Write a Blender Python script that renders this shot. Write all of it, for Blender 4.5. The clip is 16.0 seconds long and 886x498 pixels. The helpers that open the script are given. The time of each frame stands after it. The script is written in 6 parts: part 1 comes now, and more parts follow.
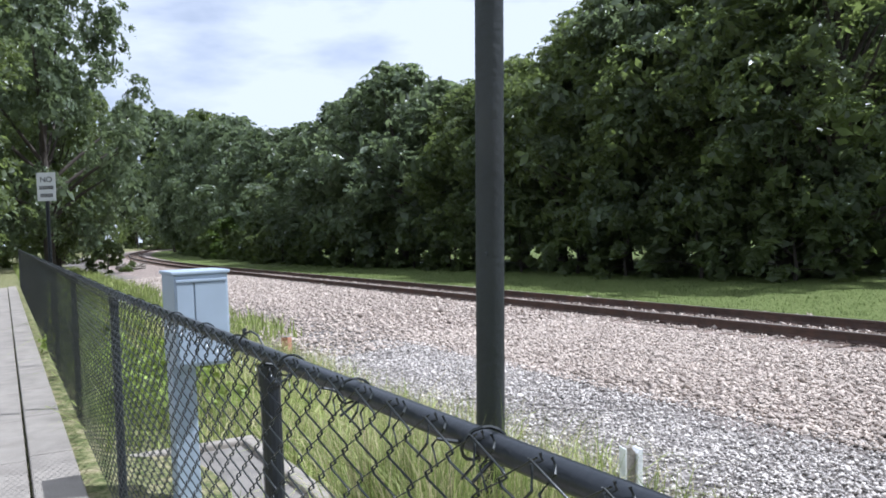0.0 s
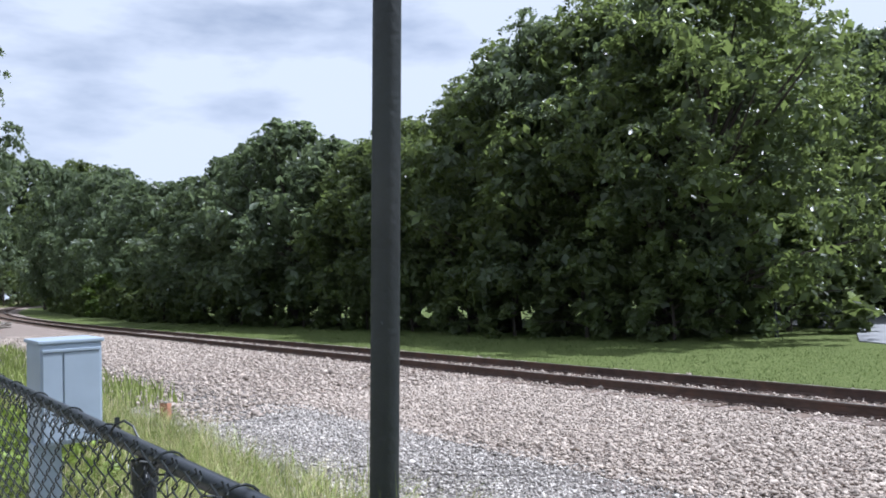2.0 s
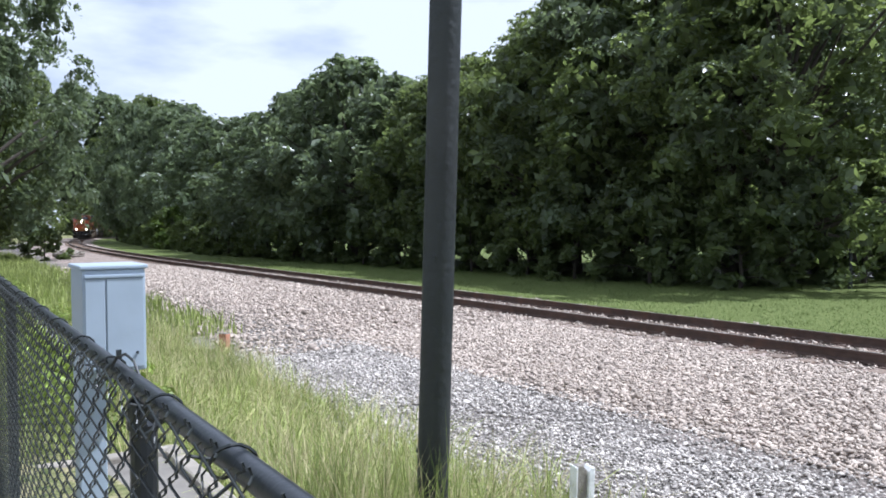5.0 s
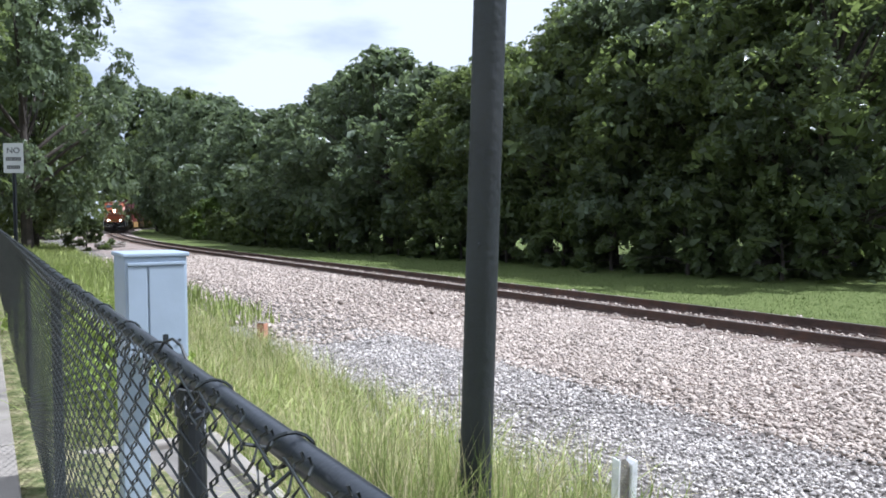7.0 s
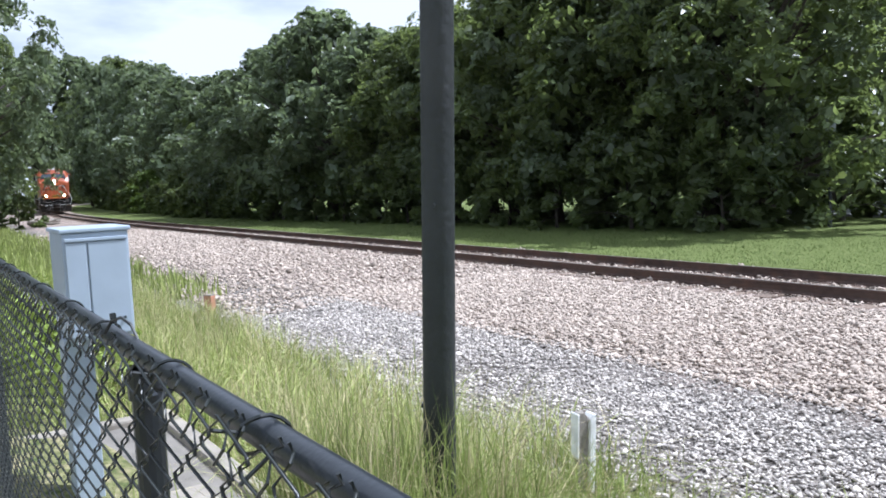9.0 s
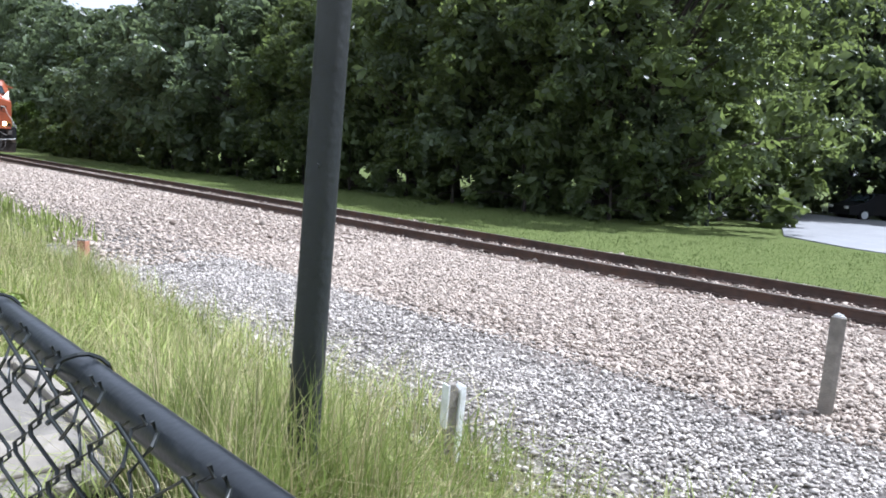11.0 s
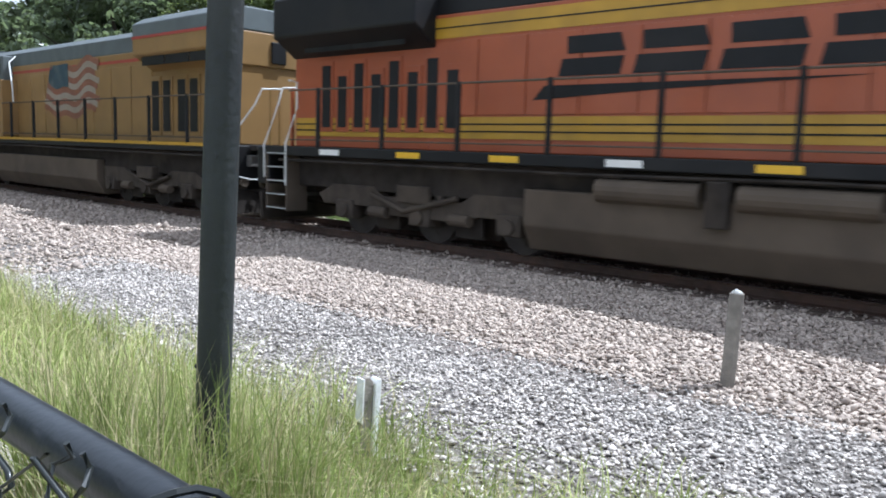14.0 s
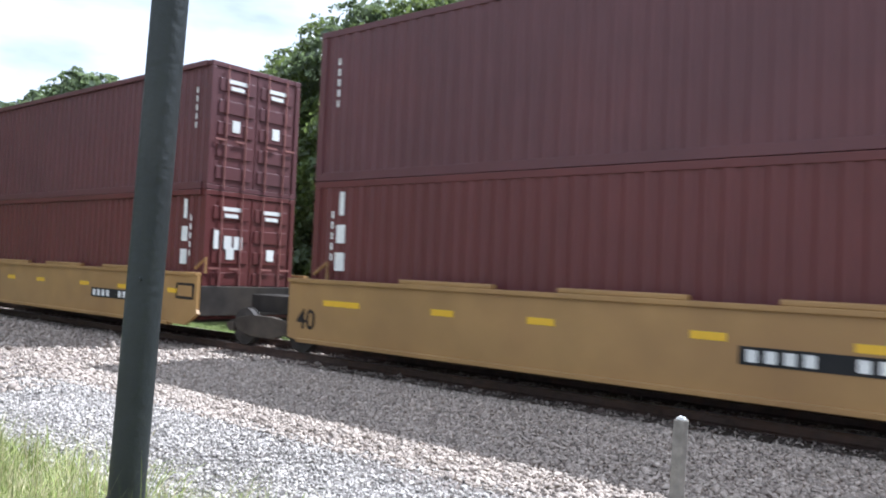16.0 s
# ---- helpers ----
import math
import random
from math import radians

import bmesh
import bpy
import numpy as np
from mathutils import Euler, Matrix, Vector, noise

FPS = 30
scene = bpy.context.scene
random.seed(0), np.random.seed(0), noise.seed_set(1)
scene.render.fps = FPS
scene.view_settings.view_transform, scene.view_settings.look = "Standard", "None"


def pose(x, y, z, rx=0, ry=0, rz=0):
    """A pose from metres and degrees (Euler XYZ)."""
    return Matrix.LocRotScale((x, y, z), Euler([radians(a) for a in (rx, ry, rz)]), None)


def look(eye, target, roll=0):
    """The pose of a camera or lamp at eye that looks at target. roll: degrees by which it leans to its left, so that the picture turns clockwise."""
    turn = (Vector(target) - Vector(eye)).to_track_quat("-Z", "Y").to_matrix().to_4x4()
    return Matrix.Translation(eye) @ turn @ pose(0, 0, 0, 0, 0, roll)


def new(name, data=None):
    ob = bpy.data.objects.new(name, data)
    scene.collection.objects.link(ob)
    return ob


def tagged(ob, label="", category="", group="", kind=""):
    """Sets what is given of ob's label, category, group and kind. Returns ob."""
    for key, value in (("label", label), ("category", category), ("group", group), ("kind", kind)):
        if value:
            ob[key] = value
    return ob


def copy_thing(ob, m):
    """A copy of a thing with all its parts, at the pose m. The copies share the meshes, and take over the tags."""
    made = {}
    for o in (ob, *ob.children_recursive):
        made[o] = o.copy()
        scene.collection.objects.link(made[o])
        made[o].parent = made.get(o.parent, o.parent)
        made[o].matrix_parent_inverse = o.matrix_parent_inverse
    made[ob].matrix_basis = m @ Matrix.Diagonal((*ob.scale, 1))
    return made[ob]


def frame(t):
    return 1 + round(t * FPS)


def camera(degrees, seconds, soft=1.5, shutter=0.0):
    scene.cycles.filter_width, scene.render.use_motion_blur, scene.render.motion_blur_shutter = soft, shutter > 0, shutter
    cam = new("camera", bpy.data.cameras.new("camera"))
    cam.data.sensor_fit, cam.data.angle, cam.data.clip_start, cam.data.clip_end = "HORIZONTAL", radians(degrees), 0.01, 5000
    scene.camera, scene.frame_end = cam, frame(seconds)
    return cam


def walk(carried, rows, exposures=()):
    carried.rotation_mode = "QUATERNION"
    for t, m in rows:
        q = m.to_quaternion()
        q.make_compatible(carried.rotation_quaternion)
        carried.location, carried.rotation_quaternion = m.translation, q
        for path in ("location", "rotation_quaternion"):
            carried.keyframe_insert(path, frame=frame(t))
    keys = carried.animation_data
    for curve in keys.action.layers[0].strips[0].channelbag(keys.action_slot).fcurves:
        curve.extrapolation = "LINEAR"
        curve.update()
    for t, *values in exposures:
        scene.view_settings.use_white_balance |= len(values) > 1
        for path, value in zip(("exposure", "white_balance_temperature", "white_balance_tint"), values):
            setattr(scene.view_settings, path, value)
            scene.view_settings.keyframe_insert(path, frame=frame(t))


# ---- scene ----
cam = camera(58.7, 16.0, 1.8, 0.12)
PATH = [
    (0, (-0.147, -0.976, 1.517), (-1.893, -0.002, 1.471), -2.3),
    (0.5, (-0.191, -0.966, 1.507), (-1.95, -0.014, 1.478), -1.8),
    (1, (-0.201, -0.915, 1.573), (-1.82, 0.257, 1.634), -3.5),
    (1.5, (-0.214, -0.928, 1.575), (-1.81, 0.273, 1.683), -1.6),
    (2, (-0.229, -0.947, 1.57), (-1.82, 0.261, 1.661), -1.9),
    (2.5, (-0.218, -0.958, 1.574), (-1.834, 0.219, 1.613), -1.7),
    (3, (-0.229, -0.957, 1.551), (-1.828, 0.245, 1.533), -0.5),
    (3.5, (-0.36, -0.842, 1.547), (-2.055, 0.22, 1.521), -2.2),
    (4, (-0.465, -0.753, 1.545), (-2.167, 0.296, 1.514), -1.1),
    (4.2, (-0.495, -0.749, 1.537), (-2.176, 0.333, 1.478), -0.5),
    (6.3, (-0.504, -0.735, 1.517), (-2.202, 0.321, 1.474), 0.0),
    (6.5, (-0.544, -0.737, 1.511), (-2.266, 0.279, 1.459), -0.2),
    (7, (-0.574, -0.744, 1.509), (-2.3, 0.263, 1.432), -0.4),
    (7.5, (-0.499, -0.764, 1.495), (-2.186, 0.299, 1.339), -1.2),
    (7.8, (-0.589, -0.747, 1.495), (-2.312, 0.25, 1.3), -0.6),
    (8, (-0.647, -0.719, 1.498), (-2.355, 0.304, 1.307), -0.6),
    (8.5, (-0.556, -0.736, 1.532), (-2.206, 0.39, 1.422), 0.3),
    (9, (-0.666, -0.734, 1.5), (-2.316, 0.383, 1.326), -2.5),
    (9.5, (-0.597, -0.684, 1.497), (-2.166, 0.53, 1.242), -0.2),
    (11.8, (-0.643, -0.694, 1.483), (-2.097, 0.661, 1.258), 2.7),
    (12, (-0.644, -0.678, 1.49), (-2.096, 0.679, 1.265), 1.9),
    (12.5, (-0.654, -0.665, 1.479), (-2.057, 0.742, 1.258), 1.3),
    (13, (-0.642, -0.654, 1.479), (-2.018, 0.774, 1.22), 1.0),
    (13.5, (-0.659, -0.665, 1.482), (-2.036, 0.758, 1.201), 1.2),
    (14, (-0.645, -0.651, 1.446), (-1.966, 0.831, 1.198), 1.8),
    (14.5, (-0.635, -0.614, 1.45), (-1.946, 0.878, 1.219), 0.8),
    (15, (-0.6, -0.573, 1.472), (-1.843, 0.98, 1.268), 1.6),
    (15.5, (-0.557, -0.559, 1.458), (-1.787, 1.011, 1.312), 1.9),
    (15.8, (-0.54, -0.594, 1.436), (-1.793, 0.964, 1.402), 2.6),
    (16, (-0.529, -0.572, 1.472), (-1.793, 0.976, 1.534), 2.5),
]
walk(cam, [(t, look(eye, target, roll)) for t, eye, target, roll in PATH],
     exposures=((0, 0.46, 5420, 13), (0.6, 0.44, 5420, 13), (1.5, 0.30, 5400, 13), (2.5, 0.34, 5400, 13), (3.4, 0.48, 5420, 13), (4, 0.50, 5420, 13), (7, 0.57, 5400, 13), (9, 0.62, 5420, 13), (12.5, 0.72, 5400, 12), (13.5, 0.62, 5350, 11), (14.5, 0.70, 5350, 10), (16, 0.84, 5350, 11)))

# ---- world, sun ----
SUN_DIR = Vector((0.27, 0.55, 1.0)).normalized()      # towards the sun
world = bpy.data.worlds.new("world")
scene.world = world
world.use_nodes = True
wn, wl = world.node_tree.nodes, world.node_tree.links
wn.clear()
w_out, w_bg = wn.new("ShaderNodeOutputWorld"), wn.new("ShaderNodeBackground")
sky = wn.new("ShaderNodeTexSky")
sky.sky_type, sky.sun_disc = "NISHITA", False
sky.sun_elevation = math.asin(SUN_DIR.z)
sky.sun_rotation = math.atan2(SUN_DIR.x, SUN_DIR.y)
sky.dust_density, sky.ozone_density = 1.5, 2.0
w_co, w_map = wn.new("ShaderNodeTexCoord"), wn.new("ShaderNodeMapping")
w_map.inputs["Scale"].default_value = (1.0, 1.0, 3.2)
w_map.inputs["Location"].default_value = (0.35, 0.1, 0.2)
w_noise, w_ramp, w_mix = wn.new("ShaderNodeTexNoise"), wn.new("ShaderNodeValToRGB"), wn.new("ShaderNodeMix")
w_noise.inputs["Scale"].default_value, w_noise.inputs["Detail"].default_value = 2.1, 7.0
w_noise.inputs["Roughness"].default_value = 0.52
w_ramp.color_ramp.elements[0].position, w_ramp.color_ramp.elements[1].position = 0.27, 0.49
w_mix.data_type = "RGBA"
w_mix.inputs["B"].default_value = (10.3, 10.5, 10.8, 1)
wl.new(w_co.outputs["Generated"], w_map.inputs["Vector"])
wl.new(w_map.outputs["Vector"], w_noise.inputs["Vector"])
wl.new(w_noise.outputs["Fac"], w_ramp.inputs["Fac"])
wl.new(w_ramp.outputs["Color"], w_mix.inputs["Factor"])
wl.new(sky.outputs["Color"], w_mix.inputs["A"])
wl.new(w_mix.outputs["Result"], w_bg.inputs["Color"])
wl.new(w_bg.outputs["Background"], w_out.inputs["Surface"])
w_bg.inputs["Strength"].default_value = 0.066
sun_data = bpy.data.lights.new("sun", "SUN")
sun_data.energy, sun_data.angle, sun_data.color = 5.0, radians(0.55), (1.0, 0.965, 0.91)
sun = new("sun", sun_data)
sun.matrix_world = look(SUN_DIR * 100, (0, 0, 0))


# ---- materials ----
def material(name, colour, rough=0.6, metal=0.0, scale=6.0, vary=0.25, bump=0.0, bump_scale=40.0, stain=None, stain_amount=0.4, island=0.0, spec=0.5, obj_random=0.0):
    """Principled with colour variation at two scales, optional stain colour and relief."""
    m = bpy.data.materials.new(name)
    m.use_nodes = True
    n, l = m.node_tree.nodes, m.node_tree.links
    b = n["Principled BSDF"]
    b.inputs["Roughness"].default_value, b.inputs["Metallic"].default_value = rough, metal
    b.inputs["Specular IOR Level"].default_value = spec
    co = n.new("ShaderNodeTexCoord")
    t1, t2 = n.new("ShaderNodeTexNoise"), n.new("ShaderNodeTexNoise")
    t1.inputs["Scale"].default_value, t1.inputs["Detail"].default_value = scale, 5
    t2.inputs["Scale"].default_value, t2.inputs["Detail"].default_value = scale * 0.13, 4
    for t in (t1, t2):
        l.new(co.outputs["Object"], t.inputs["Vector"])
    add = n.new("ShaderNodeMath")
    add.operation = "ADD"
    l.new(t1.outputs["Fac"], add.inputs[0])
    l.new(t2.outputs["Fac"], add.inputs[1])
    rng = n.new("ShaderNodeMapRange")
    rng.inputs["From Min"].default_value, rng.inputs["From Max"].default_value = 0.7, 1.3
    rng.inputs["To Min"].default_value, rng.inputs["To Max"].default_value = 1 - vary, 1 + vary
    l.new(add.outputs[0], rng.inputs["Value"])
    last = rng.outputs["Result"]
    for on, node, out, amount in ((island, "ShaderNodeNewGeometry", "Random Per Island", island), (obj_random, "ShaderNodeObjectInfo", "Random", obj_random)):
        if on:
            g, r2, mu = n.new(node), n.new("ShaderNodeMapRange"), n.new("ShaderNodeMath")
            r2.inputs["To Min"].default_value, r2.inputs["To Max"].default_value = 1 - amount, 1 + amount
            mu.operation = "MULTIPLY"
            l.new(g.outputs[out], r2.inputs["Value"])
            l.new(r2.outputs["Result"], mu.inputs[0])
            l.new(last, mu.inputs[1])
            last = mu.outputs[0]
    mul = n.new("ShaderNodeVectorMath")
    mul.operation = "SCALE"
    mul.inputs[0].default_value = colour
    l.new(last, mul.inputs["Scale"])
    col = mul.outputs["Vector"]
    if stain:
        t3, rp, mx = n.new("ShaderNodeTexNoise"), n.new("ShaderNodeValToRGB"), n.new("ShaderNodeMix")
        t3.inputs["Scale"].default_value, t3.inputs["Detail"].default_value = scale * 0.4, 8
        l.new(co.outputs["Object"], t3.inputs["Vector"])
        rp.color_ramp.elements[0].position, rp.color_ramp.elements[1].position = 0.48, 0.7
        rp.color_ramp.elements[1].color = (stain_amount, stain_amount, stain_amount, 1)
        l.new(t3.outputs["Fac"], rp.inputs["Fac"])
        mx.data_type = "RGBA"
        mx.inputs["B"].default_value = (*stain, 1)
        l.new(rp.outputs["Color"], mx.inputs["Factor"])
        l.new(col, mx.inputs["A"])
        col = mx.outputs["Result"]
    l.new(col, b.inputs["Base Color"])
    if bump:
        tb, bp = n.new("ShaderNodeTexNoise"), n.new("ShaderNodeBump")
        tb.inputs["Scale"].default_value, tb.inputs["Detail"].default_value = bump_scale, 6
        l.new(co.outputs["Object"], tb.inputs["Vector"])
        bp.inputs["Strength"].default_value, bp.inputs["Distance"].default_value = bump, 0.02
        l.new(tb.outputs["Fac"], bp.inputs["Height"])
        l.new(bp.outputs["Normal"], b.inputs["Normal"])
    return m


def leaf_material(name, colour, through_colour, rough=0.42, share=0.25, island=0.45):
    """Leaves: gloss above, some light passing through."""
    # strong broad noise paints lighter and darker clumps, like sunlit and shaded ones
    m = material(name, colour, rough, scale=0.9, vary=0.5, island=island, spec=0.3)
    n, l = m.node_tree.nodes, m.node_tree.links
    b, o = n["Principled BSDF"], n["Material Output"]
    tr, mx = n.new("ShaderNodeBsdfTranslucent"), n.new("ShaderNodeMixShader")
    tr.inputs["Color"].default_value = (*through_colour, 1)
    mx.inputs["Fac"].default_value = share
    l.new(b.outputs["BSDF"], mx.inputs[1])
    l.new(tr.outputs["BSDF"], mx.inputs[2])
    l.new(mx.outputs["Shader"], o.inputs["Surface"])
    return m


def glow(name, colour, strength):
    m = bpy.data.materials.new(name)
    m.use_nodes = True
    b = m.node_tree.nodes["Principled BSDF"]
    b.inputs["Base Color"].default_value = (*colour, 1)
    b.inputs["Emission Color"].default_value = (*colour, 1)
    b.inputs["Emission Strength"].default_value = strength
    return m


def ground_material():
    """Grass, gravel and ballast by the lateral distance from the track, with ragged borders."""
    m = bpy.data.materials.new("ground_cover")
    m.use_nodes = True
    n, l = m.node_tree.nodes, m.node_tree.links
    b = n["Principled BSDF"]
    b.inputs["Roughness"].default_value = 0.95
    b.inputs["Specular IOR Level"].default_value = 0.15
    at, co = n.new("ShaderNodeAttribute"), n.new("ShaderNodeTexCoord")
    at.attribute_name = "lateral"

    def noise_tex(scale, detail=5):
        t = n.new("ShaderNodeTexNoise")
        t.inputs["Scale"].default_value, t.inputs["Detail"].default_value = scale, detail
        l.new(co.outputs["Object"], t.inputs["Vector"])
        return t.outputs["Fac"]

    def ramp(fac, stops):
        r = n.new("ShaderNodeValToRGB")
        e = r.color_ramp.elements
        e[0].position, e[0].color = stops[0][0], (*stops[0][1], 1)
        e[1].position, e[1].color = stops[-1][0], (*stops[-1][1], 1)
        for p, c in stops[1:-1]:
            k = e.new(p)
            k.color = (*c, 1)
        l.new(fac, r.inputs["Fac"])
        return r.outputs["Color"]

    def math_node(op, a, c):
        k = n.new("ShaderNodeMath")
        k.operation = op
        for i, v in enumerate((a, c)):
            if isinstance(v, (int, float)):
                k.inputs[i].default_value = v
            else:
                l.new(v, k.inputs[i])
        return k.outputs[0]

    def mix(f, a, c):
        k = n.new("ShaderNodeMix")
        k.data_type = "RGBA"
        l.new(f, k.inputs["Factor"])
        for key, v in (("A", a), ("B", c)):
            if isinstance(v, tuple):
                k.inputs[key].default_value = (*v, 1)
            else:
                l.new(v, k.inputs[key])
        return k.outputs["Result"]

    def step(v, edge, soft):
        k = n.new("ShaderNodeMapRange")
        k.inputs["From Min"].default_value, k.inputs["From Max"].default_value = edge - soft, edge + soft
        l.new(v, k.inputs["Value"])
        return k.outputs["Result"]

    wob = math_node("MULTIPLY", math_node("SUBTRACT", noise_tex(0.9), 0.5), 1.6)
    lat = math_node("ADD", at.outputs["Fac"], wob)
    # loose stone: cells of pale, pink and grey
    vo = n.new("ShaderNodeTexVoronoi")
    vo.inputs["Scale"].default_value = 17.0
    l.new(co.outputs["Object"], vo.inputs["Vector"])
    sep = n.new("ShaderNodeSeparateColor")
    l.new(vo.outputs["Color"], sep.inputs["Color"])
    stone = ramp(sep.outputs[0], [(0.0, (0.20, 0.16, 0.135)), (0.25, (0.33, 0.265, 0.225)), (0.6, (0.45, 0.365, 0.315)), (1.0, (0.58, 0.50, 0.445))])
    # cell rims go dark brown: shade in the gaps, painted into the colour
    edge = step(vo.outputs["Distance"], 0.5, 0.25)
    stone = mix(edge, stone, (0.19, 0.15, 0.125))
    grey = ramp(sep.outputs[1], [(0.0, (0.10, 0.09, 0.08)), (0.6, (0.18, 0.16, 0.142)), (1.0, (0.40, 0.365, 0.33))])
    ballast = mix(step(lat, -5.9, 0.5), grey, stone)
    lawn = ramp(noise_tex(14, 8), [(0.3, (0.06, 0.085, 0.022)), (0.5, (0.108, 0.136, 0.038)), (0.72, (0.19, 0.21, 0.08))])
    rough_grass = ramp(noise_tex(9, 8), [(0.3, (0.07, 0.09, 0.03)), (0.5, (0.18, 0.18, 0.08)), (0.75, (0.33, 0.28, 0.17))])
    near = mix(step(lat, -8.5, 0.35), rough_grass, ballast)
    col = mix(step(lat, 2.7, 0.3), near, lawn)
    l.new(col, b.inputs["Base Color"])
    bp = n.new("ShaderNodeBump")
    bp.inputs["Strength"].default_value, bp.inputs["Distance"].default_value = 0.8, 0.04
    l.new(math_node("ADD", vo.outputs["Distance"], noise_tex(30, 6)), bp.inputs["Height"])
    l.new(bp.outputs["Normal"], b.inputs["Normal"])
    return m


M_GROUND = ground_material()
M_STONE = material("crushed_stone", (0.43, 0.36, 0.30), 0.9, scale=30, vary=0.18, island=0.32, spec=0.2)
M_STONE_GREY = material("grey_crushed_stone", (0.49, 0.445, 0.40), 0.9, scale=30, vary=0.2, island=0.5, spec=0.2)
M_BLADE = leaf_material("tall_grass_blades", (0.25, 0.272, 0.09), (0.28, 0.38, 0.09), 0.6, 0.35, 0.6)
M_STRAW = leaf_material("dry_grass_blades", (0.48, 0.42, 0.24), (0.50, 0.44, 0.22), 0.7, 0.3)
M_LAWN = leaf_material("lawn_blades", (0.108, 0.148, 0.044), (0.15, 0.20, 0.048), 0.6, 0.3)
M_CONCRETE = material("concrete", (0.275, 0.245, 0.205), 0.9, scale=7, vary=0.14, bump=0.25, bump_scale=60, stain=(0.17, 0.15, 0.125), stain_amount=0.6)
# grey-brown pad concrete, darkened further with the shade lying on it
M_PAD = material("shaded_old_concrete", (0.19, 0.172, 0.148), 0.9, scale=7, vary=0.2, bump=0.25, bump_scale=60, stain=(0.10, 0.09, 0.075), stain_amount=0.6)
M_VINYL = material("black_vinyl_steel", (0.012, 0.015, 0.019), 0.33, scale=10, vary=0.3, bump=0.05, bump_scale=90)
M_WIRE = material("black_coated_wire", (0.014, 0.017, 0.016), 0.3, scale=10, vary=0.3)
M_POLE = material("dark_painted_pole", (0.018, 0.022, 0.022), 0.55, scale=3, vary=0.3, bump=0.3, bump_scale=25, stain=(0.045, 0.047, 0.045), stain_amount=0.5)
M_CABINET = material("grey_blue_enamel", (0.34, 0.40, 0.47), 0.45, scale=5, vary=0.08, bump=0.03, stain=(0.26, 0.29, 0.32), stain_amount=0.35)
M_CABINET_DARK = material("cabinet_seam", (0.05, 0.06, 0.07), 0.7)
M_WHITE = material("weathered_white_paint", (0.88, 0.88, 0.86), 0.7, scale=12, vary=0.1, bump=0.2, stain=(0.34, 0.32, 0.28), stain_amount=0.45)
M_GREYWOOD = material("weathered_grey_wood", (0.25, 0.225, 0.19), 0.9, scale=14, vary=0.3, bump=0.5, bump_scale=50, stain=(0.12, 0.1, 0.085), stain_amount=0.6)
M_REDWOOD = material("orange_stained_wood", (0.42, 0.20, 0.12), 0.85, scale=14, vary=0.25, bump=0.4)
M_RAIL = material("rusty_rail_steel", (0.085, 0.055, 0.042), 0.75, 0.2, scale=8, vary=0.3, bump=0.2, stain=(0.15, 0.075, 0.045), stain_amount=0.5)
M_RAILTOP = material("polished_rail_head", (0.45, 0.43, 0.41), 0.3, 0.9, scale=8, vary=0.15)
M_TIE = material("creosoted_timber", (0.17, 0.125, 0.095), 0.95, scale=9, vary=0.3, bump=0.6, bump_scale=35, obj_random=0.3)
M_BARK = material("tree_bark", (0.055, 0.045, 0.035), 0.95, scale=6, vary=0.3, bump=0.8, bump_scale=14)
M_LEAF = leaf_material("dark_oak_leaves", (0.084, 0.107, 0.05), (0.28, 0.35, 0.10), 0.34, 0.40)
M_LEAF_B = leaf_material("blue_green_leaves", (0.098, 0.124, 0.075), (0.28, 0.35, 0.16), 0.34, 0.40)
M_LEAF_C = leaf_material("yellow_green_leaves", (0.085, 0.125, 0.03), (0.18, 0.25, 0.04), 0.48, 0.3)
M_SHRUB = leaf_material("shrub_leaves", (0.2, 0.26, 0.055), (0.34, 0.42, 0.08), 0.5, 0.3)
M_ASPHALT = material("pale_concrete_road", (0.27, 0.27, 0.28), 0.9, scale=4, vary=0.1, bump=0.2, stain=(0.25, 0.25, 0.25), stain_amount=0.4)
M_BROWN = material("brown_board", (0.22, 0.11, 0.06), 0.8, scale=8, vary=0.2)
M_LAMPGLASS = material("frosted_lamp_glass", (0.22, 0.24, 0.23), 0.35)
M_SIGN = material("sign_sheet", (0.42, 0.43, 0.42), 0.5, scale=6, vary=0.08)
M_SIGNTEXT = material("sign_lettering", (0.06, 0.06, 0.06), 0.6)
# rolling stock
M_ORANGE = material("orange_enamel", (0.33, 0.083, 0.03), 0.4, scale=1.6, vary=0.12, bump=0.03, stain=(0.24, 0.06, 0.025), stain_amount=0.5)
M_YELLOWSTRIPE = material("yellow_stripe", (0.42, 0.24, 0.018), 0.45, scale=2, vary=0.15, stain=(0.25, 0.15, 0.03), stain_amount=0.4)
M_BLACK = material("black_enamel", (0.011, 0.011, 0.012), 0.5, scale=2, vary=0.3, stain=(0.03, 0.027, 0.024), stain_amount=0.4, spec=0.25)
M_UNDER = material("grimy_underframe", (0.034, 0.029, 0.025), 0.9, scale=3, vary=0.4, bump=0.2, stain=(0.085, 0.068, 0.052), stain_amount=0.5, spec=0.12)
M_TRUCK = material("dusty_truck_casting", (0.066, 0.054, 0.043), 0.9, scale=3, vary=0.35, bump=0.2, stain=(0.12, 0.095, 0.07), stain_amount=0.5, spec=0.12)
M_TANK = material("dusty_grey_tank", (0.105, 0.082, 0.06), 0.8, scale=1.5, vary=0.2, stain=(0.065, 0.052, 0.04), stain_amount=0.6, spec=0.2)
M_HANDRAIL = material("white_handrail", (0.66, 0.66, 0.63), 0.5, vary=0.08)
M_GLASS = material("dark_cab_glass", (0.03, 0.04, 0.05), 0.06, vary=0.1, spec=0.9)
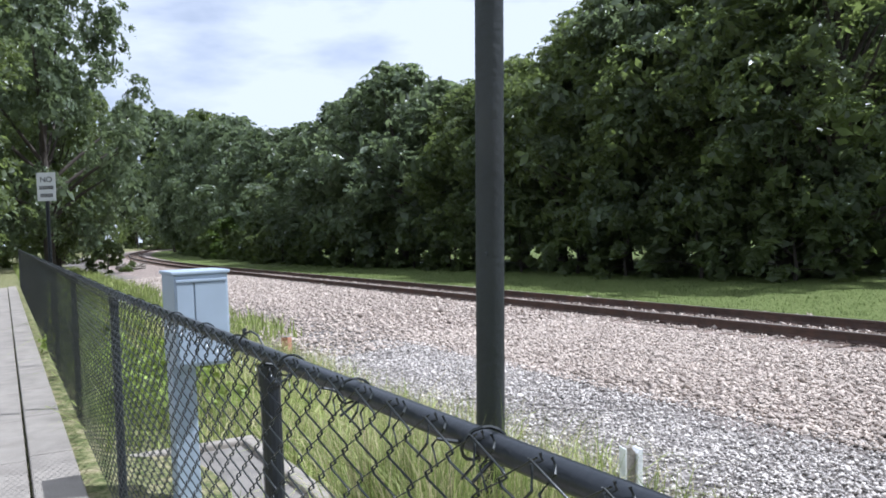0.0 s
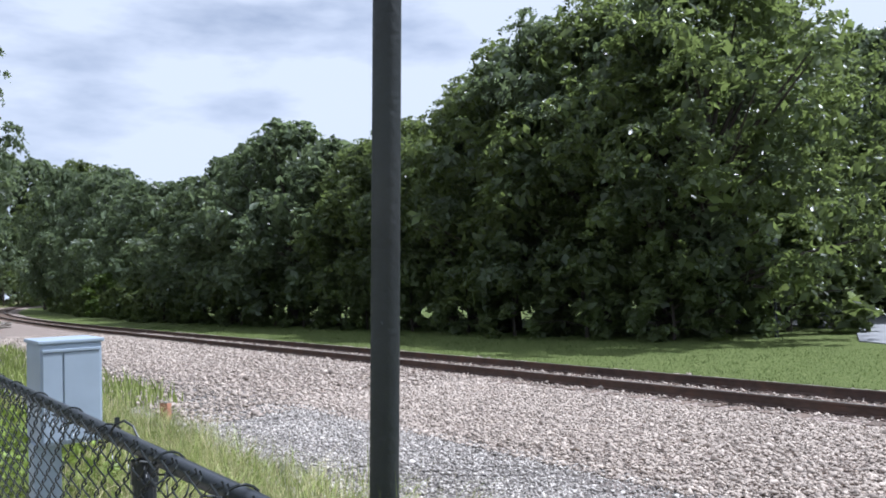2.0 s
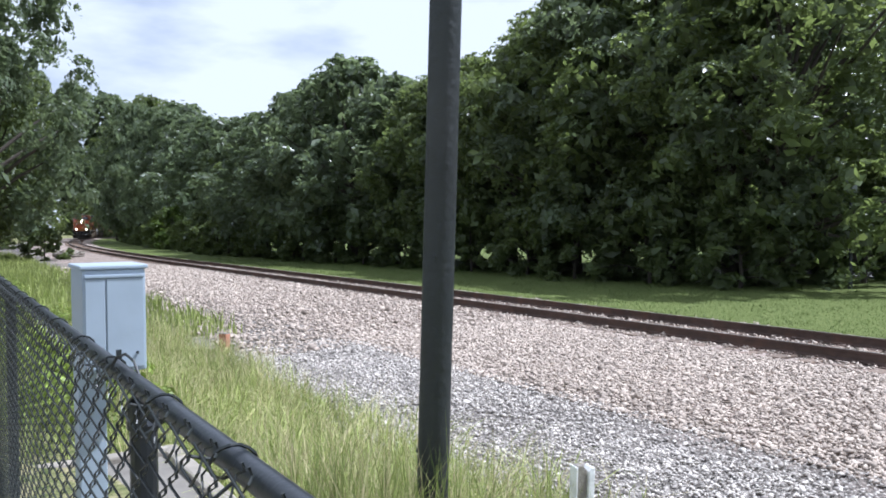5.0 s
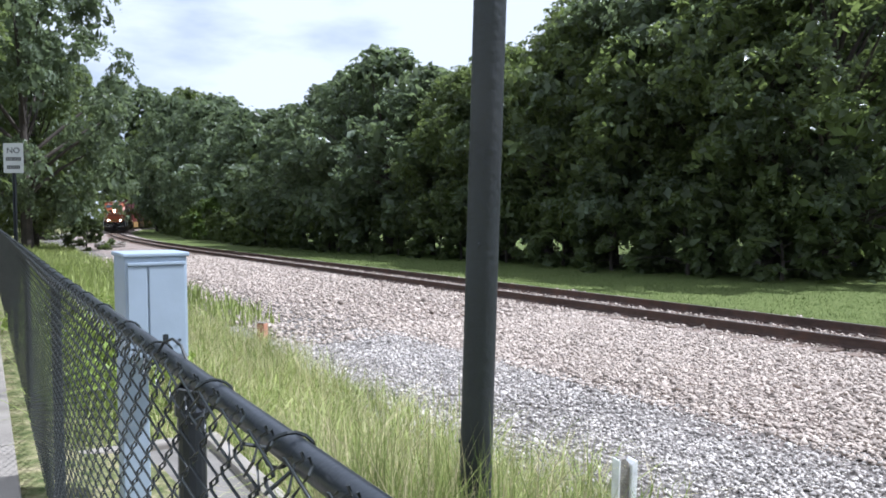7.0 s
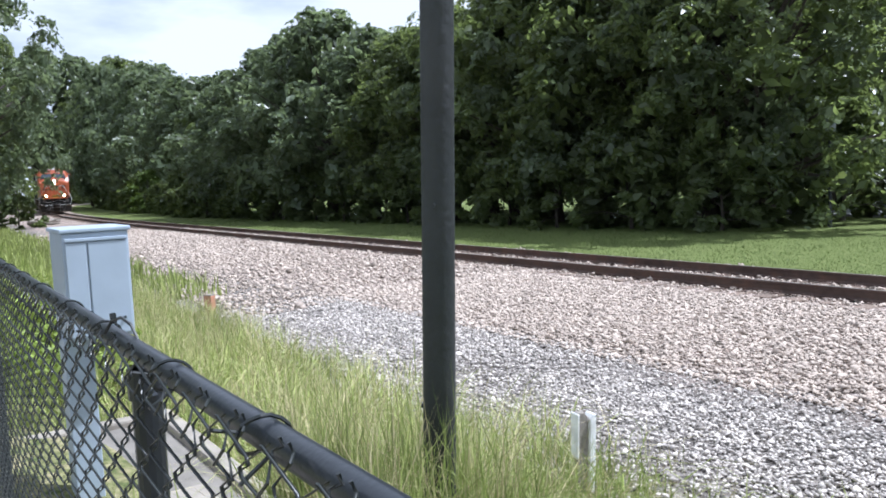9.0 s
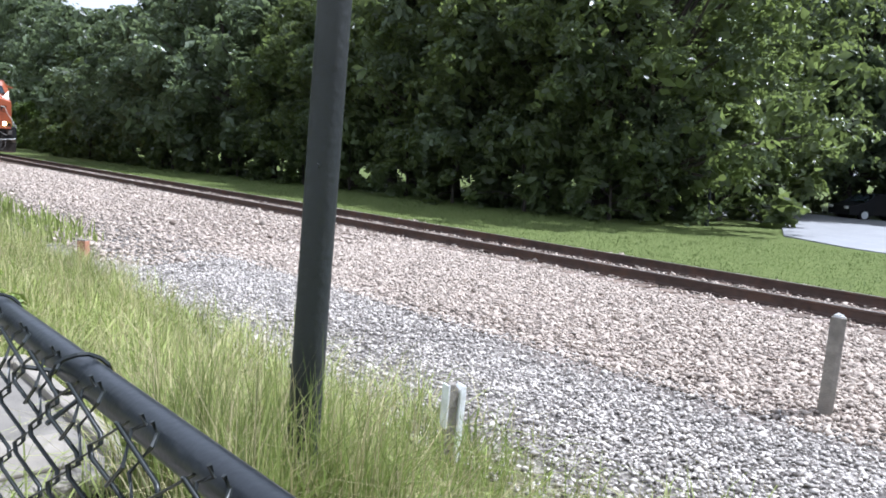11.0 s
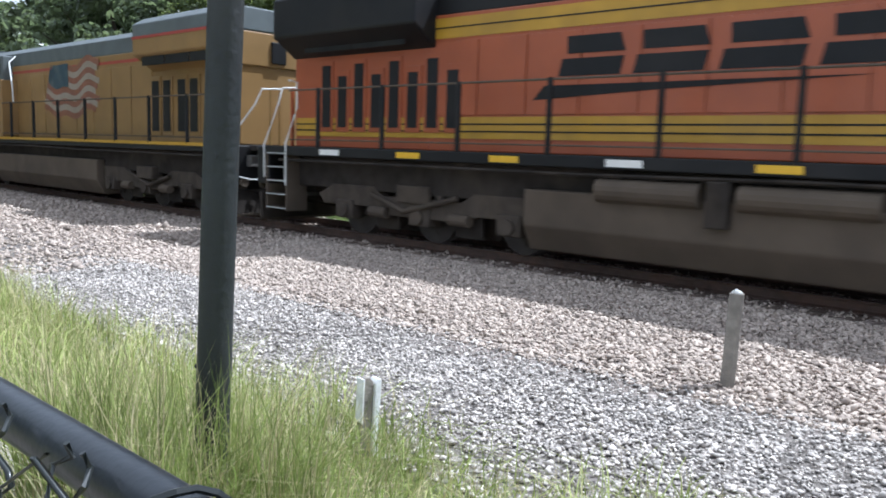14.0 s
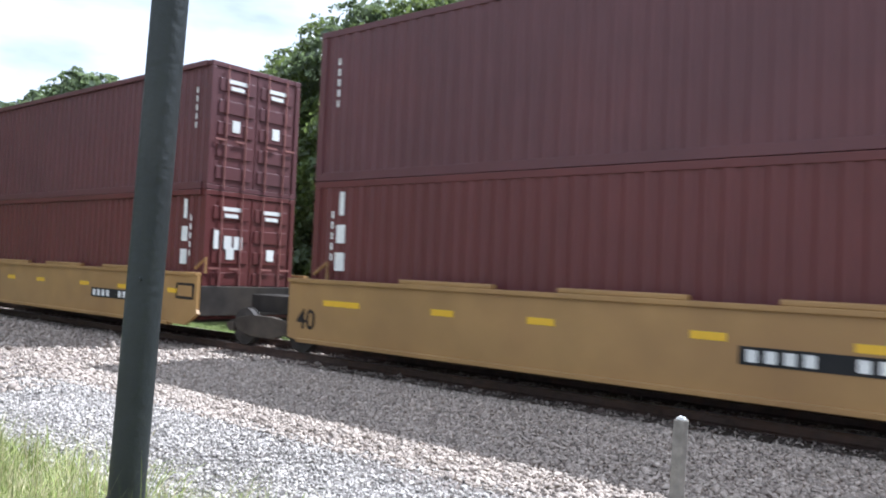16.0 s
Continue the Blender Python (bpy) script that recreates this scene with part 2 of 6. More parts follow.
M_HEADLIGHT = glow("lit_headlight", (1.0, 0.84, 0.58), 24.0)
M_PLATE = material("white_stencil", (0.75, 0.74, 0.7), 0.6, vary=0.1)
M_UPYELLOW = material("amber_yellow_enamel", (0.255, 0.15, 0.052), 0.45, scale=1.6, vary=0.13, bump=0.03, stain=(0.23, 0.14, 0.045), stain_amount=0.5)
M_UPGREY = material("grey_green_roof", (0.10, 0.115, 0.115), 0.6, scale=2, vary=0.2)
M_RED = material("red_paint", (0.32, 0.05, 0.035), 0.5, vary=0.15)
M_DARKRED = material("dark_red_lettering", (0.09, 0.03, 0.02), 0.5, vary=0.15)
M_FLAGRED = material("faded_red_decal", (0.21, 0.085, 0.05), 0.5, vary=0.15)
M_BLUE = material("navy_paint", (0.028, 0.055, 0.075), 0.5, scale=5, vary=0.3, stain=(0.14, 0.15, 0.13), stain_amount=0.5)
M_STRIPE_WHITE = material("decal_white", (0.28, 0.235, 0.18), 0.5, vary=0.1)
M_ROOFPANEL = material("bare_metal_roof_panel", (0.62, 0.64, 0.65), 0.4, 0.3, vary=0.1)
M_CONTAINER = material("maroon_container_paint", (0.104, 0.021, 0.019), 0.5, scale=1.2, vary=0.12, bump=0.02, stain=(0.10, 0.02, 0.016), stain_amount=0.5)
# same maroon made greyer: the sky's reflection is mixed into the paint colour
M_CONTAINER_B = material("sky_greyed_maroon_paint", (0.098, 0.031, 0.034), 0.5, scale=1.2, vary=0.12, stain=(0.11, 0.03, 0.03), stain_amount=0.5)
M_WELL = material("tan_yellow_car_paint", (0.325, 0.188, 0.063), 0.5, scale=1.3, vary=0.15, bump=0.03, stain=(0.26, 0.14, 0.05), stain_amount=0.6)
# maroon rods lightened to pink: sun highlights put into the colour
M_ROD = material("highlit_maroon_steel", (0.34, 0.15, 0.13), 0.4, 0.2, vary=0.2)
M_REFLECT = material("yellow_reflector", (0.70, 0.42, 0.015), 0.4, vary=0.08)
M_HOSE = material("dusty_rubber_hose", (0.085, 0.078, 0.07), 0.8, vary=0.25)
M_WHEEL = material("wheel_steel", (0.05, 0.042, 0.036), 0.75, 0.2, scale=4, vary=0.3)


# ---- mesh tools ----
def part(name, bm, mat, parent=None, label="", smooth=False, kind=""):
    """Links a bmesh as one mesh object, under parent where given."""
    me = bpy.data.meshes.new(name)
    bmesh.ops.recalc_face_normals(bm, faces=bm.faces)
    bm.to_mesh(me)
    bm.free()
    for mm in (mat if isinstance(mat, (list, tuple)) else [mat]):
        me.materials.append(mm)
    if smooth:
        for p in me.polygons:
            p.use_smooth = True
    ob = new(name, me)
    if parent is not None:
        ob.parent = parent
    return tagged(ob, label=label, kind=kind)


def empty(name, m=None):
    ob = new(name)
    if m is not None:
        ob.matrix_basis = m
    return ob


def box(bm, x0, x1, y0, y1, z0, z1, bevel=0.0, mi=0):
    vs = [bm.verts.new(p) for p in ((x0, y0, z0), (x1, y0, z0), (x1, y1, z0), (x0, y1, z0), (x0, y0, z1), (x1, y0, z1), (x1, y1, z1), (x0, y1, z1))]
    fs = [bm.faces.new([vs[i] for i in f]) for f in ((0, 3, 2, 1), (4, 5, 6, 7), (0, 1, 5, 4), (1, 2, 6, 5), (2, 3, 7, 6), (3, 0, 4, 7))]
    for f in fs:
        f.material_index = mi
    if bevel:
        es = list({e for f in fs for e in f.edges})
        bmesh.ops.bevel(bm, geom=es, offset=bevel, segments=2, affect="EDGES", profile=0.5)
    return bm


def prism(bm, pts, axis, a, b, bevel=0.0):
    """A polygon drawn in the two other axes, extruded along axis from a to b."""
    def put(u, v, w):
        return {"x": (w, u, v), "y": (u, w, v), "z": (u, v, w)}[axis]
    lo = [bm.verts.new(put(u, v, a)) for u, v in pts]
    hi = [bm.verts.new(put(u, v, b)) for u, v in pts]
    fs = [bm.faces.new(lo), bm.faces.new(hi[::-1])]
    for i in range(len(pts)):
        j = (i + 1) % len(pts)
        fs.append(bm.faces.new((lo[i], hi[i], hi[j], lo[j])))
    if bevel:
        bmesh.ops.bevel(bm, geom=list({e for f in fs for e in f.edges}), offset=bevel, segments=2, affect="EDGES", profile=0.5)
    return bm


def tube(bm, pts, r, sides=8, closed=False):
    """A pipe along points."""
    pts = [Vector(p) for p in pts]
    rings = []
    n = len(pts)
    for i, p in enumerate(pts):
        a = pts[i - 1] if (i or closed) else pts[i]
        b = pts[(i + 1) % n] if (i < n - 1 or closed) else pts[i]
        d = (b - a).normalized()
        up = Vector((0, 0, 1)) if abs(d.z) < 0.9 else Vector((0, 1, 0))
        u = d.cross(up).normalized()
        v = u.cross(d)
        rr = r[i] if isinstance(r, (list, tuple)) else r
        rings.append([bm.verts.new(p + rr * (math.cos(2 * math.pi * k / sides) * u + math.sin(2 * math.pi * k / sides) * v)) for k in range(sides)])
    for i in range(n if closed else n - 1):
        A, B = rings[i], rings[(i + 1) % n]
        for k in range(sides):
            bm.faces.new((A[k], A[(k + 1) % sides], B[(k + 1) % sides], B[k]))
    if not closed:
        bm.faces.new(rings[0])
        bm.faces.new(rings[-1][::-1])
    return bm


def disc(bm, c, axis, r, depth, sides=16):
    c, ax = Vector(c), Vector(axis).normalized()
    return tube(bm, [c - ax * depth / 2, c + ax * depth / 2], r, sides)


def B():
    return bmesh.new()


def raw_mesh(name, verts, faces, mat, parent=None, label="", kind="", category=""):
    """A mesh from arrays of alike faces, for masses of small pieces."""
    me = bpy.data.meshes.new(name)
    verts, faces = np.asarray(verts, np.float32), np.asarray(faces, np.int32)
    k = faces.shape[1]
    me.vertices.add(len(verts))
    me.vertices.foreach_set("co", verts.ravel())
    me.loops.add(faces.size)
    me.loops.foreach_set("vertex_index", faces.ravel())
    me.polygons.add(len(faces))
    me.polygons.foreach_set("loop_start", np.arange(0, faces.size, k, dtype=np.int32))
    me.update(calc_edges=True)
    me.materials.append(mat)
    ob = new(name, me)
    if parent is not None:
        ob.parent = parent
    return tagged(ob, label=label, kind=kind, category=category)


def lettering(name, words, size, mat, parent, m, depth=0.004, bold=1.0):
    """Built-in font turned into a mesh, lying in the plane of m."""
    cu = bpy.data.curves.new(name, "FONT")
    cu.body, cu.size, cu.extrude, cu.offset = words, size, depth, 0.012 * size * bold
    cu.align_x = "CENTER"
    tmp = bpy.data.objects.new(name, cu)
    scene.collection.objects.link(tmp)
    me = bpy.data.meshes.new_from_object(tmp.evaluated_get(bpy.context.evaluated_depsgraph_get()))
    bpy.data.objects.remove(tmp)
    me.materials.clear()
    me.materials.append(mat)
    ob = new(name, me)
    ob.parent = parent
    ob.matrix_basis = m
    return ob


# ---- the line of the track ----
TRACK_Y, RAIL_Z, BEND_X, BEND_R = 11.54, -0.36, -47.0, 670.0


def on_track(s, off=0.0):
    """Place and heading at s along the track (x on the straight), off metres to its far side."""
    if s >= BEND_X:
        return s, TRACK_Y + off, 0.0
    a = (BEND_X - s) / BEND_R
    r = BEND_R - off
    return BEND_X - r * math.sin(a), TRACK_Y + BEND_R - r * math.cos(a), -math.degrees(a)


PROFILE_Y = [-900, -60, -3.0, -0.62, -0.45, 0.3, 1.2, 2.2, 3.0, 4.5, 6.0, 8.0, 9.6, 10.1, 13.0, 13.6, 14.5, 17, 26, 60, 600]
PROFILE_Z = [-0.5, -0.2, -0.06, -0.05, -0.06, -0.15, -0.36, -0.56, -0.655, -0.60, -0.52, -0.535, -0.545, -0.56, -0.56, -0.58, -0.76, -0.82, -0.88, -1.1, -2.0]


def ground_z(y):
    return float(np.interp(y, PROFILE_Y, PROFILE_Z))


def build_ground():
    ss = np.concatenate([np.linspace(-1400, -200, 12), np.arange(-180, -40, 8), np.arange(-40, 6, 0.5), np.arange(6, 60, 6), np.linspace(70, 1200, 8)])
    ys = np.concatenate([[-900, -300, -100, -40, -15, -6], np.arange(-3, 16, 0.25), np.arange(16, 30, 1.0), [34, 40, 50, 65, 90, 140, 220, 350, 550]])
    verts, lat = [], []
    for s in ss:
        for y in ys:
            off = y - TRACK_Y
            if s < BEND_X and off > 400:
                off = 400
            px, py, _ = on_track(s, off)
            z = ground_z(y)
            if -0.4 < y < 14:
                z += 0.05 * (noise.noise((px * 0.6, py * 0.6, 0)) ) * (0.4 if y > 3 else 1.0)
            verts.append((px, py, z))
            lat.append(off)
    w = len(ys)
    faces = [(i * w + j, (i + 1) * w + j, (i + 1) * w + j + 1, i * w + j + 1) for i in range(len(ss) - 1) for j in range(w - 1)]
    ob = raw_mesh("ground", verts, faces, M_GROUND, label="rough grass verge, grey and pink gravel and green lawn", kind="structure", category="ground")
    a = ob.data.attributes.new("lateral", "FLOAT", "POINT")
    a.data.foreach_set("value", np.array(lat, np.float32))
    for p in ob.data.polygons:
        p.use_smooth = True


def scatter_stones(name, n, x0, x1, y0, y1, size, mat, label, seed, along=False, patch=0.0, flat=0.72):
    """Loose broken stones, each an irregular eight-sided lump."""
    r = np.random.default_rng(seed)
    base = np.array([(1, 0, 0), (-1, 0, 0), (0, 1, 0), (0, -1, 0), (0, 0, 1), (0, 0, -1)], float)
    tri = np.array([(0, 2, 4), (2, 1, 4), (1, 3, 4), (3, 0, 4), (2, 0, 5), (1, 2, 5), (3, 1, 5), (0, 3, 5)])
    xs, ys = r.uniform(x0, x1, n), r.uniform(y0, y1, n)
    if patch:
        worn = np.sin(xs * 0.9 + 2.1 * np.sin(ys * 1.7)) + np.sin(xs * 2.3 - ys * 3.1 + 1.0) * 0.6 + np.sin(ys * 2.9 + xs * 0.4) * 0.9
        keep = r.uniform(0, 1, n) > patch * np.clip(0.5 + 0.6 * worn, 0, 1)
        xs, ys = xs[keep], ys[keep]
        n = len(xs)
    zs = np.interp(ys, PROFILE_Y, PROFILE_Z)
    sc = size * r.lognormal(0, 0.32, n)
    v = base[None] * r.uniform(0.55, 1.25, (n, 6, 1)) + r.normal(0, 0.18, (n, 6, 3))
    v[:, :, 2] *= flat
    a, t = r.uniform(0, 6.283, n), r.normal(0, 0.45, n)
    ct, st, ca, sa = np.cos(t)[:, None], np.sin(t)[:, None], np.cos(a)[:, None], np.sin(a)[:, None]
    X, Y, Z = v[..., 0], v[..., 1] * ct - v[..., 2] * st, v[..., 1] * st + v[..., 2] * ct
    X, Y = X * ca - Y * sa, X * sa + Y * ca
    out = np.stack([X * sc[:, None] + xs[:, None], Y * sc[:, None] + ys[:, None], Z * sc[:, None] + zs[:, None] + (sc * 0.25 + r.uniform(0, 0.02, n))[:, None]], -1)
    if along:
        flat = out.reshape(-1, 3)
        for q in flat:
            px, py, _ = on_track(q[0], q[1] - TRACK_Y)
            q[0], q[1] = px, py
        out = flat.reshape(n, 6, 3)
    raw_mesh(name, out.reshape(-1, 3), (tri[None] + 6 * np.arange(n)[:, None, None]).reshape(-1, 3), mat, label=label, kind="stuff", category="gravel")


def scatter_blades(name, n, x0, x1, y0, y1, h0, h1, width, mat, label, seed, lean=0.35, density=None, category="grass"):
    """Grass blades, each bent twice and tapering to a tip."""
    r = np.random.default_rng(seed)
    xs, ys = r.uniform(x0, x1, n), r.uniform(y0, y1, n)
    if density is not None:
        keep = r.uniform(0, 1, n) < np.array([density(a, b) for a, b in zip(xs, ys)])
        xs, ys = xs[keep], ys[keep]
        n = len(xs)
    zs = np.interp(ys, PROFILE_Y, PROFILE_Z) - 0.02
    h = r.uniform(h0, h1, n)
    tuft = np.sin(xs * 4.1 + 1.7 * np.sin(ys * 3.3)) * np.sin(ys * 4.7 + 1.3 * np.sin(xs * 2.9))
    h *= 1.0 + 0.38 * tuft
    a, d = r.uniform(0, 6.283, n), r.uniform(0, 6.283, n)
    ln = np.abs(r.normal(0, lean, n)) * h
    wx, wy = np.cos(a) * width, np.sin(a) * width
    sway = 0.55 * np.sin(xs * 2.2 + ys * 1.1)
    dx, dy = (np.cos(d) + sway) * ln, (np.sin(d) - 0.3 * sway) * ln
    P = np.empty((n, 5, 3))
    P[:, 0] = np.stack([xs - wx, ys - wy, zs], -1)
    P[:, 1] = np.stack([xs + wx, ys + wy, zs], -1)
    P[:, 2] = np.stack([xs - wx * 0.7 + dx * 0.35, ys - wy * 0.7 + dy * 0.35, zs + h * 0.6], -1)
    P[:, 3] = np.stack([xs + wx * 0.7 + dx * 0.35, ys + wy * 0.7 + dy * 0.35, zs + h * 0.6], -1)
    P[:, 4] = np.stack([xs + dx, ys + dy, zs + h * (1 - 0.3 * ln / np.maximum(h, 0.01))], -1)
    F = np.array([(0, 1, 3), (0, 3, 2), (2, 3, 4)])
    raw_mesh(name, P.reshape(-1, 3), (F[None] + 5 * np.arange(n)[:, None, None]).reshape(-1, 3), mat, label=label, kind="stuff", category=category)


# ---- structure ----
build_ground()


def build_sidewalk():
    walk_way = tagged(empty("pavement"), "worn pale concrete pavement with a narrow edging strip", "pavement", kind="structure")
    for i in range(26):
        x1 = 4.0 - i * 1.5
        part("slab", box(B(), x1 - 1.49, x1, -2.5, -0.90, -0.14, 0.0, 0.008), M_CONCRETE, walk_way)
        part("edging_stone", box(B(), x1 - 1.485, x1 - 0.005, -0.882, -0.60, -0.14, 0.03, 0.012), M_CONCRETE, walk_way)


def rail_profile():
    return [(-0.07, -0.175), (0.07, -0.175), (0.07, -0.16), (0.012, -0.135), (0.010, -0.045), (0.036, -0.035), (0.036, -0.004), (0.026, 0.0),
            (-0.026, 0.0), (-0.036, -0.004), (-0.036, -0.035), (-0.010, -0.045), (-0.012, -0.135), (-0.07, -0.16)]


def build_track():
    track = tagged(empty("railway_track"), "single railway track of rusty rails on dark timber sleepers", "railway track", kind="structure")
    steps = [60, 6] + [-8 * i for i in range(6)] + [BEND_X - 6 * i for i in range(50)]
    for off in (-0.7525, 0.7525):
        bm = B()
        rings = []
        for s in steps:
            ring = []
            for u, v in rail_profile():
                px, py, _ = on_track(s, off + u)
                ring.append(bm.verts.new((px, py, RAIL_Z + v)))
            rings.append(ring)
        k = len(rail_profile())
        for a, b in zip(rings, rings[1:]):
            for i in range(k):
                f = bm.faces.new((a[i], a[(i + 1) % k], b[(i + 1) % k], b[i]))
                f.material_index = 1 if i == 7 else 0
        part("rail", bm, [M_RAIL, M_RAILTOP], track, "rusty steel rail with a bright worn head")
    bm = box(B(), -0.115, 0.115, -1.30, 1.30, -0.17, 0.0, 0.012)
    tie = part("sleeper", bm, M_TIE, track)
    plate_bm = B()
    for off in (-0.7525, 0.7525):
        box(plate_bm, -0.09, 0.09, off - 0.19, off + 0.19, 0.0, 0.014)
        for sx in (-0.06, 0.06):
            for sy in (-0.11, 0.11):
                box(plate_bm, sx - 0.012, sx + 0.012, off + sy - 0.012, off + sy + 0.012, 0.01, 0.04)
    plate = part("tie_plate", plate_bm, M_RAIL, tie)
    r = random.Random(4)
    for i in range(150):
        s = 5.0 - i * 0.52
        px, py, yaw = on_track(s)
        m = pose(px + r.uniform(-0.02, 0.02), py + r.uniform(-0.05, 0.05), RAIL_Z - 0.18 + r.uniform(-0.01, 0.008), 0, 0, yaw + r.uniform(-1.2, 1.2))
        if i == 0:
            tie.matrix_basis = m
            continue
        c = new("sleeper", tie.data)
        c.parent = track
        c.matrix_basis = m
        p = new("tie_plate", plate.data)
        p.parent = c
    bm = B()
    for i in range(280):
        px, py, yaw = on_track(-73.5 - i * 0.52)
        d = Matrix.Rotation(radians(yaw), 3, "Z")
        vs = []
        for z in (RAIL_Z - 0.32, RAIL_Z - 0.175):
            for a, b in ((-0.115, -1.3), (0.115, -1.3), (0.115, 1.3), (-0.115, 1.3)):
                v = d @ Vector((a, b, 0))
                vs.append(bm.verts.new((px + v.x, py + v.y, z)))
        for f in ((4, 5, 6, 7), (0, 1, 5, 4), (1, 2, 6, 5), (2, 3, 7, 6), (3, 0, 4, 7)):
            bm.faces.new([vs[k] for k in f])
    part("far_sleepers", bm, M_TIE, track, kind="stuff")


def build_road():
    road = B()
    pts = [(-16.5, 33.3), (-13.5, 27.2), (-10.8, 25.6), (-7.5, 24.6), (-3.0, 24.4), (14, 23.8), (40, 23.8), (40, 44), (-10, 44), (-24, 43), (-30, 38)]
    prism(road, pts, "z", -1.0, -0.845)
    part("road", road, M_ASPHALT, label="pale sunlit concrete driveway beyond the lawn", kind="structure")["category"] = "road"


build_sidewalk()
build_track()
build_road()

# ---- fence ----
FENCE_Y = -0.432


def fence_top(x):
    return 1.235 + 0.007 * max(0.0, -x - 5.0)


def build_fence():
    fence = tagged(empty("chain_link_fence"), "black vinyl coated chain-link fence with tubular top rail", "fence")
    xs = [1.05 - 3.05 * i for i in range(13)]
    for x in xs:
        t = fence_top(x)
        bm = disc(B(), (x, FENCE_Y, (t - 0.02 - 0.15) / 2), (0, 0, 1), 0.0245, t - 0.02 + 0.15, 14)
        post = part("post", bm, M_VINYL, fence, smooth=False)
        bm = B()
        tube(bm, [(x - 0.028, FENCE_Y, t - 0.06), (x - 0.028, FENCE_Y, t - 0.03), (x + 0.028, FENCE_Y, t - 0.03), (x + 0.028, FENCE_Y, t - 0.06)], 0.012, 6)
        disc(bm, (x, FENCE_Y, t - 0.045), (0, 0, 1), 0.029, 0.05, 14)
        part("post_cap", bm, M_VINYL, post)
    bm = B()
    tube(bm, [(x, FENCE_Y, fence_top(x)) for x in [2.5] + xs], 0.0185, 16)
    part("top_rail", bm, M_VINYL, fence, smooth=True)
    # woven diamonds: each wire zigzags and hooks its neighbour
    pitch, half, wire = 0.062, 0.031, 0.0024
    n_wire, n_step = int(34 / pitch), 32
    V, F = [], []
    r = np.random.default_rng(3)
    for i in range(n_wire):
        x0 = 1.9 - i * pitch
        t = fence_top(x0)
        near = x0 > -7
        zz = np.linspace(0.02, t + 0.028, n_step + 1)
        pts = []
        for k in range(n_step + 1):
            odd = (k + i) % 2
            xo = x0 + (half * 1.04 if odd else -half * 1.04)
            yo = FENCE_Y - 0.045 + (0.004 if odd else -0.004)
            if near and 0 < k < n_step:
                s = 1 if odd else -1
                pts.append((xo - s * 0.010, yo - 0.002, zz[k] - 0.007))
                pts.append((xo + s * 0.001, yo, zz[k]))
                pts.append((xo - s * 0.010, yo + 0.002, zz[k] + 0.007))
            else:
                pts.append((xo, yo, zz[k]))
        pts = np.array(pts)
        pts[:, 0] += r.normal(0, 0.0012, len(pts))
        offs = np.array([(1, 0, 0), (0, 1, 0), (-1, 0, 0), (0, -1, 0)]) * wire
        b0 = len(V)
        V.extend((pts[:, None, :] + offs[None]).reshape(-1, 3).tolist())
        for k in range(len(pts) - 1):
            for c in range(4):
                d = (c + 1) % 4
                F.append((b0 + 4 * k + c, b0 + 4 * k + d, b0 + 4 * k + 4 + d, b0 + 4 * k + 4 + c))
    raw_mesh("chain_link", V, F, M_WIRE, fence, kind="stuff")
    # twisted selvage along the rail
    bm = B()
    i = 0
    while i * pitch < 16:
        x0 = 1.9 - i * pitch - 0.5 * pitch
        t = fence_top(x0)
        for sg in (-1, 1):
            tube(bm, [(x0 + sg * 0.030, FENCE_Y - 0.047, t - 0.035), (x0 + sg * 0.007, FENCE_Y - 0.042, t - 0.012), (x0 + sg * 0.022, FENCE_Y - 0.030, t + 0.012), (x0 + sg * 0.012, FENCE_Y - 0.022, t + 0.018), (x0 + sg * 0.011, FENCE_Y - 0.026, t + 0.028)], 0.0021, 5)
        i += 2
    part("knuckled_edge", bm, M_WIRE, fence, kind="stuff")
    # tie wires round the rail
    rr = random.Random(8)
    for j in range(26):
        x0 = 0.3 - j * 0.43 + rr.uniform(-0.05, 0.05)
        t = fence_top(x0)
        bm = B()
        pts = []
        for k in range(15):
            a = -2.6 + k * 0.40
            pts.append((x0 + (k - 7) * 0.004 + rr.uniform(-0.002, 0.002), FENCE_Y - 0.006 - 0.027 * math.cos(a), t + 0.025 * math.sin(a)))
        pts.append((x0 + 0.05, FENCE_Y - 0.05, t - 0.03))
        pts.insert(0, (x0 - 0.04, FENCE_Y - 0.05, t + 0.005))
        tube(bm, pts, 0.0026, 5)
        part("tie_wire", bm, M_WIRE, fence)
    # a loose tie end at the near post
    t = fence_top(-2.1)
    bm = tube(B(), [(-2.20, FENCE_Y - 0.02, t + 0.012), (-2.185, FENCE_Y - 0.01, t + 0.035), (-2.15, FENCE_Y, t + 0.045), (-2.10, FENCE_Y + 0.005, t + 0.038), (-2.07, FENCE_Y + 0.01, t + 0.01)], 0.003, 6)
    tube(bm, [(-2.19, FENCE_Y - 0.005, t + 0.03), (-2.195, FENCE_Y - 0.005, t + 0.048)], 0.006, 6)
    part("tie_wire", bm, M_WIRE, fence)


build_fence()


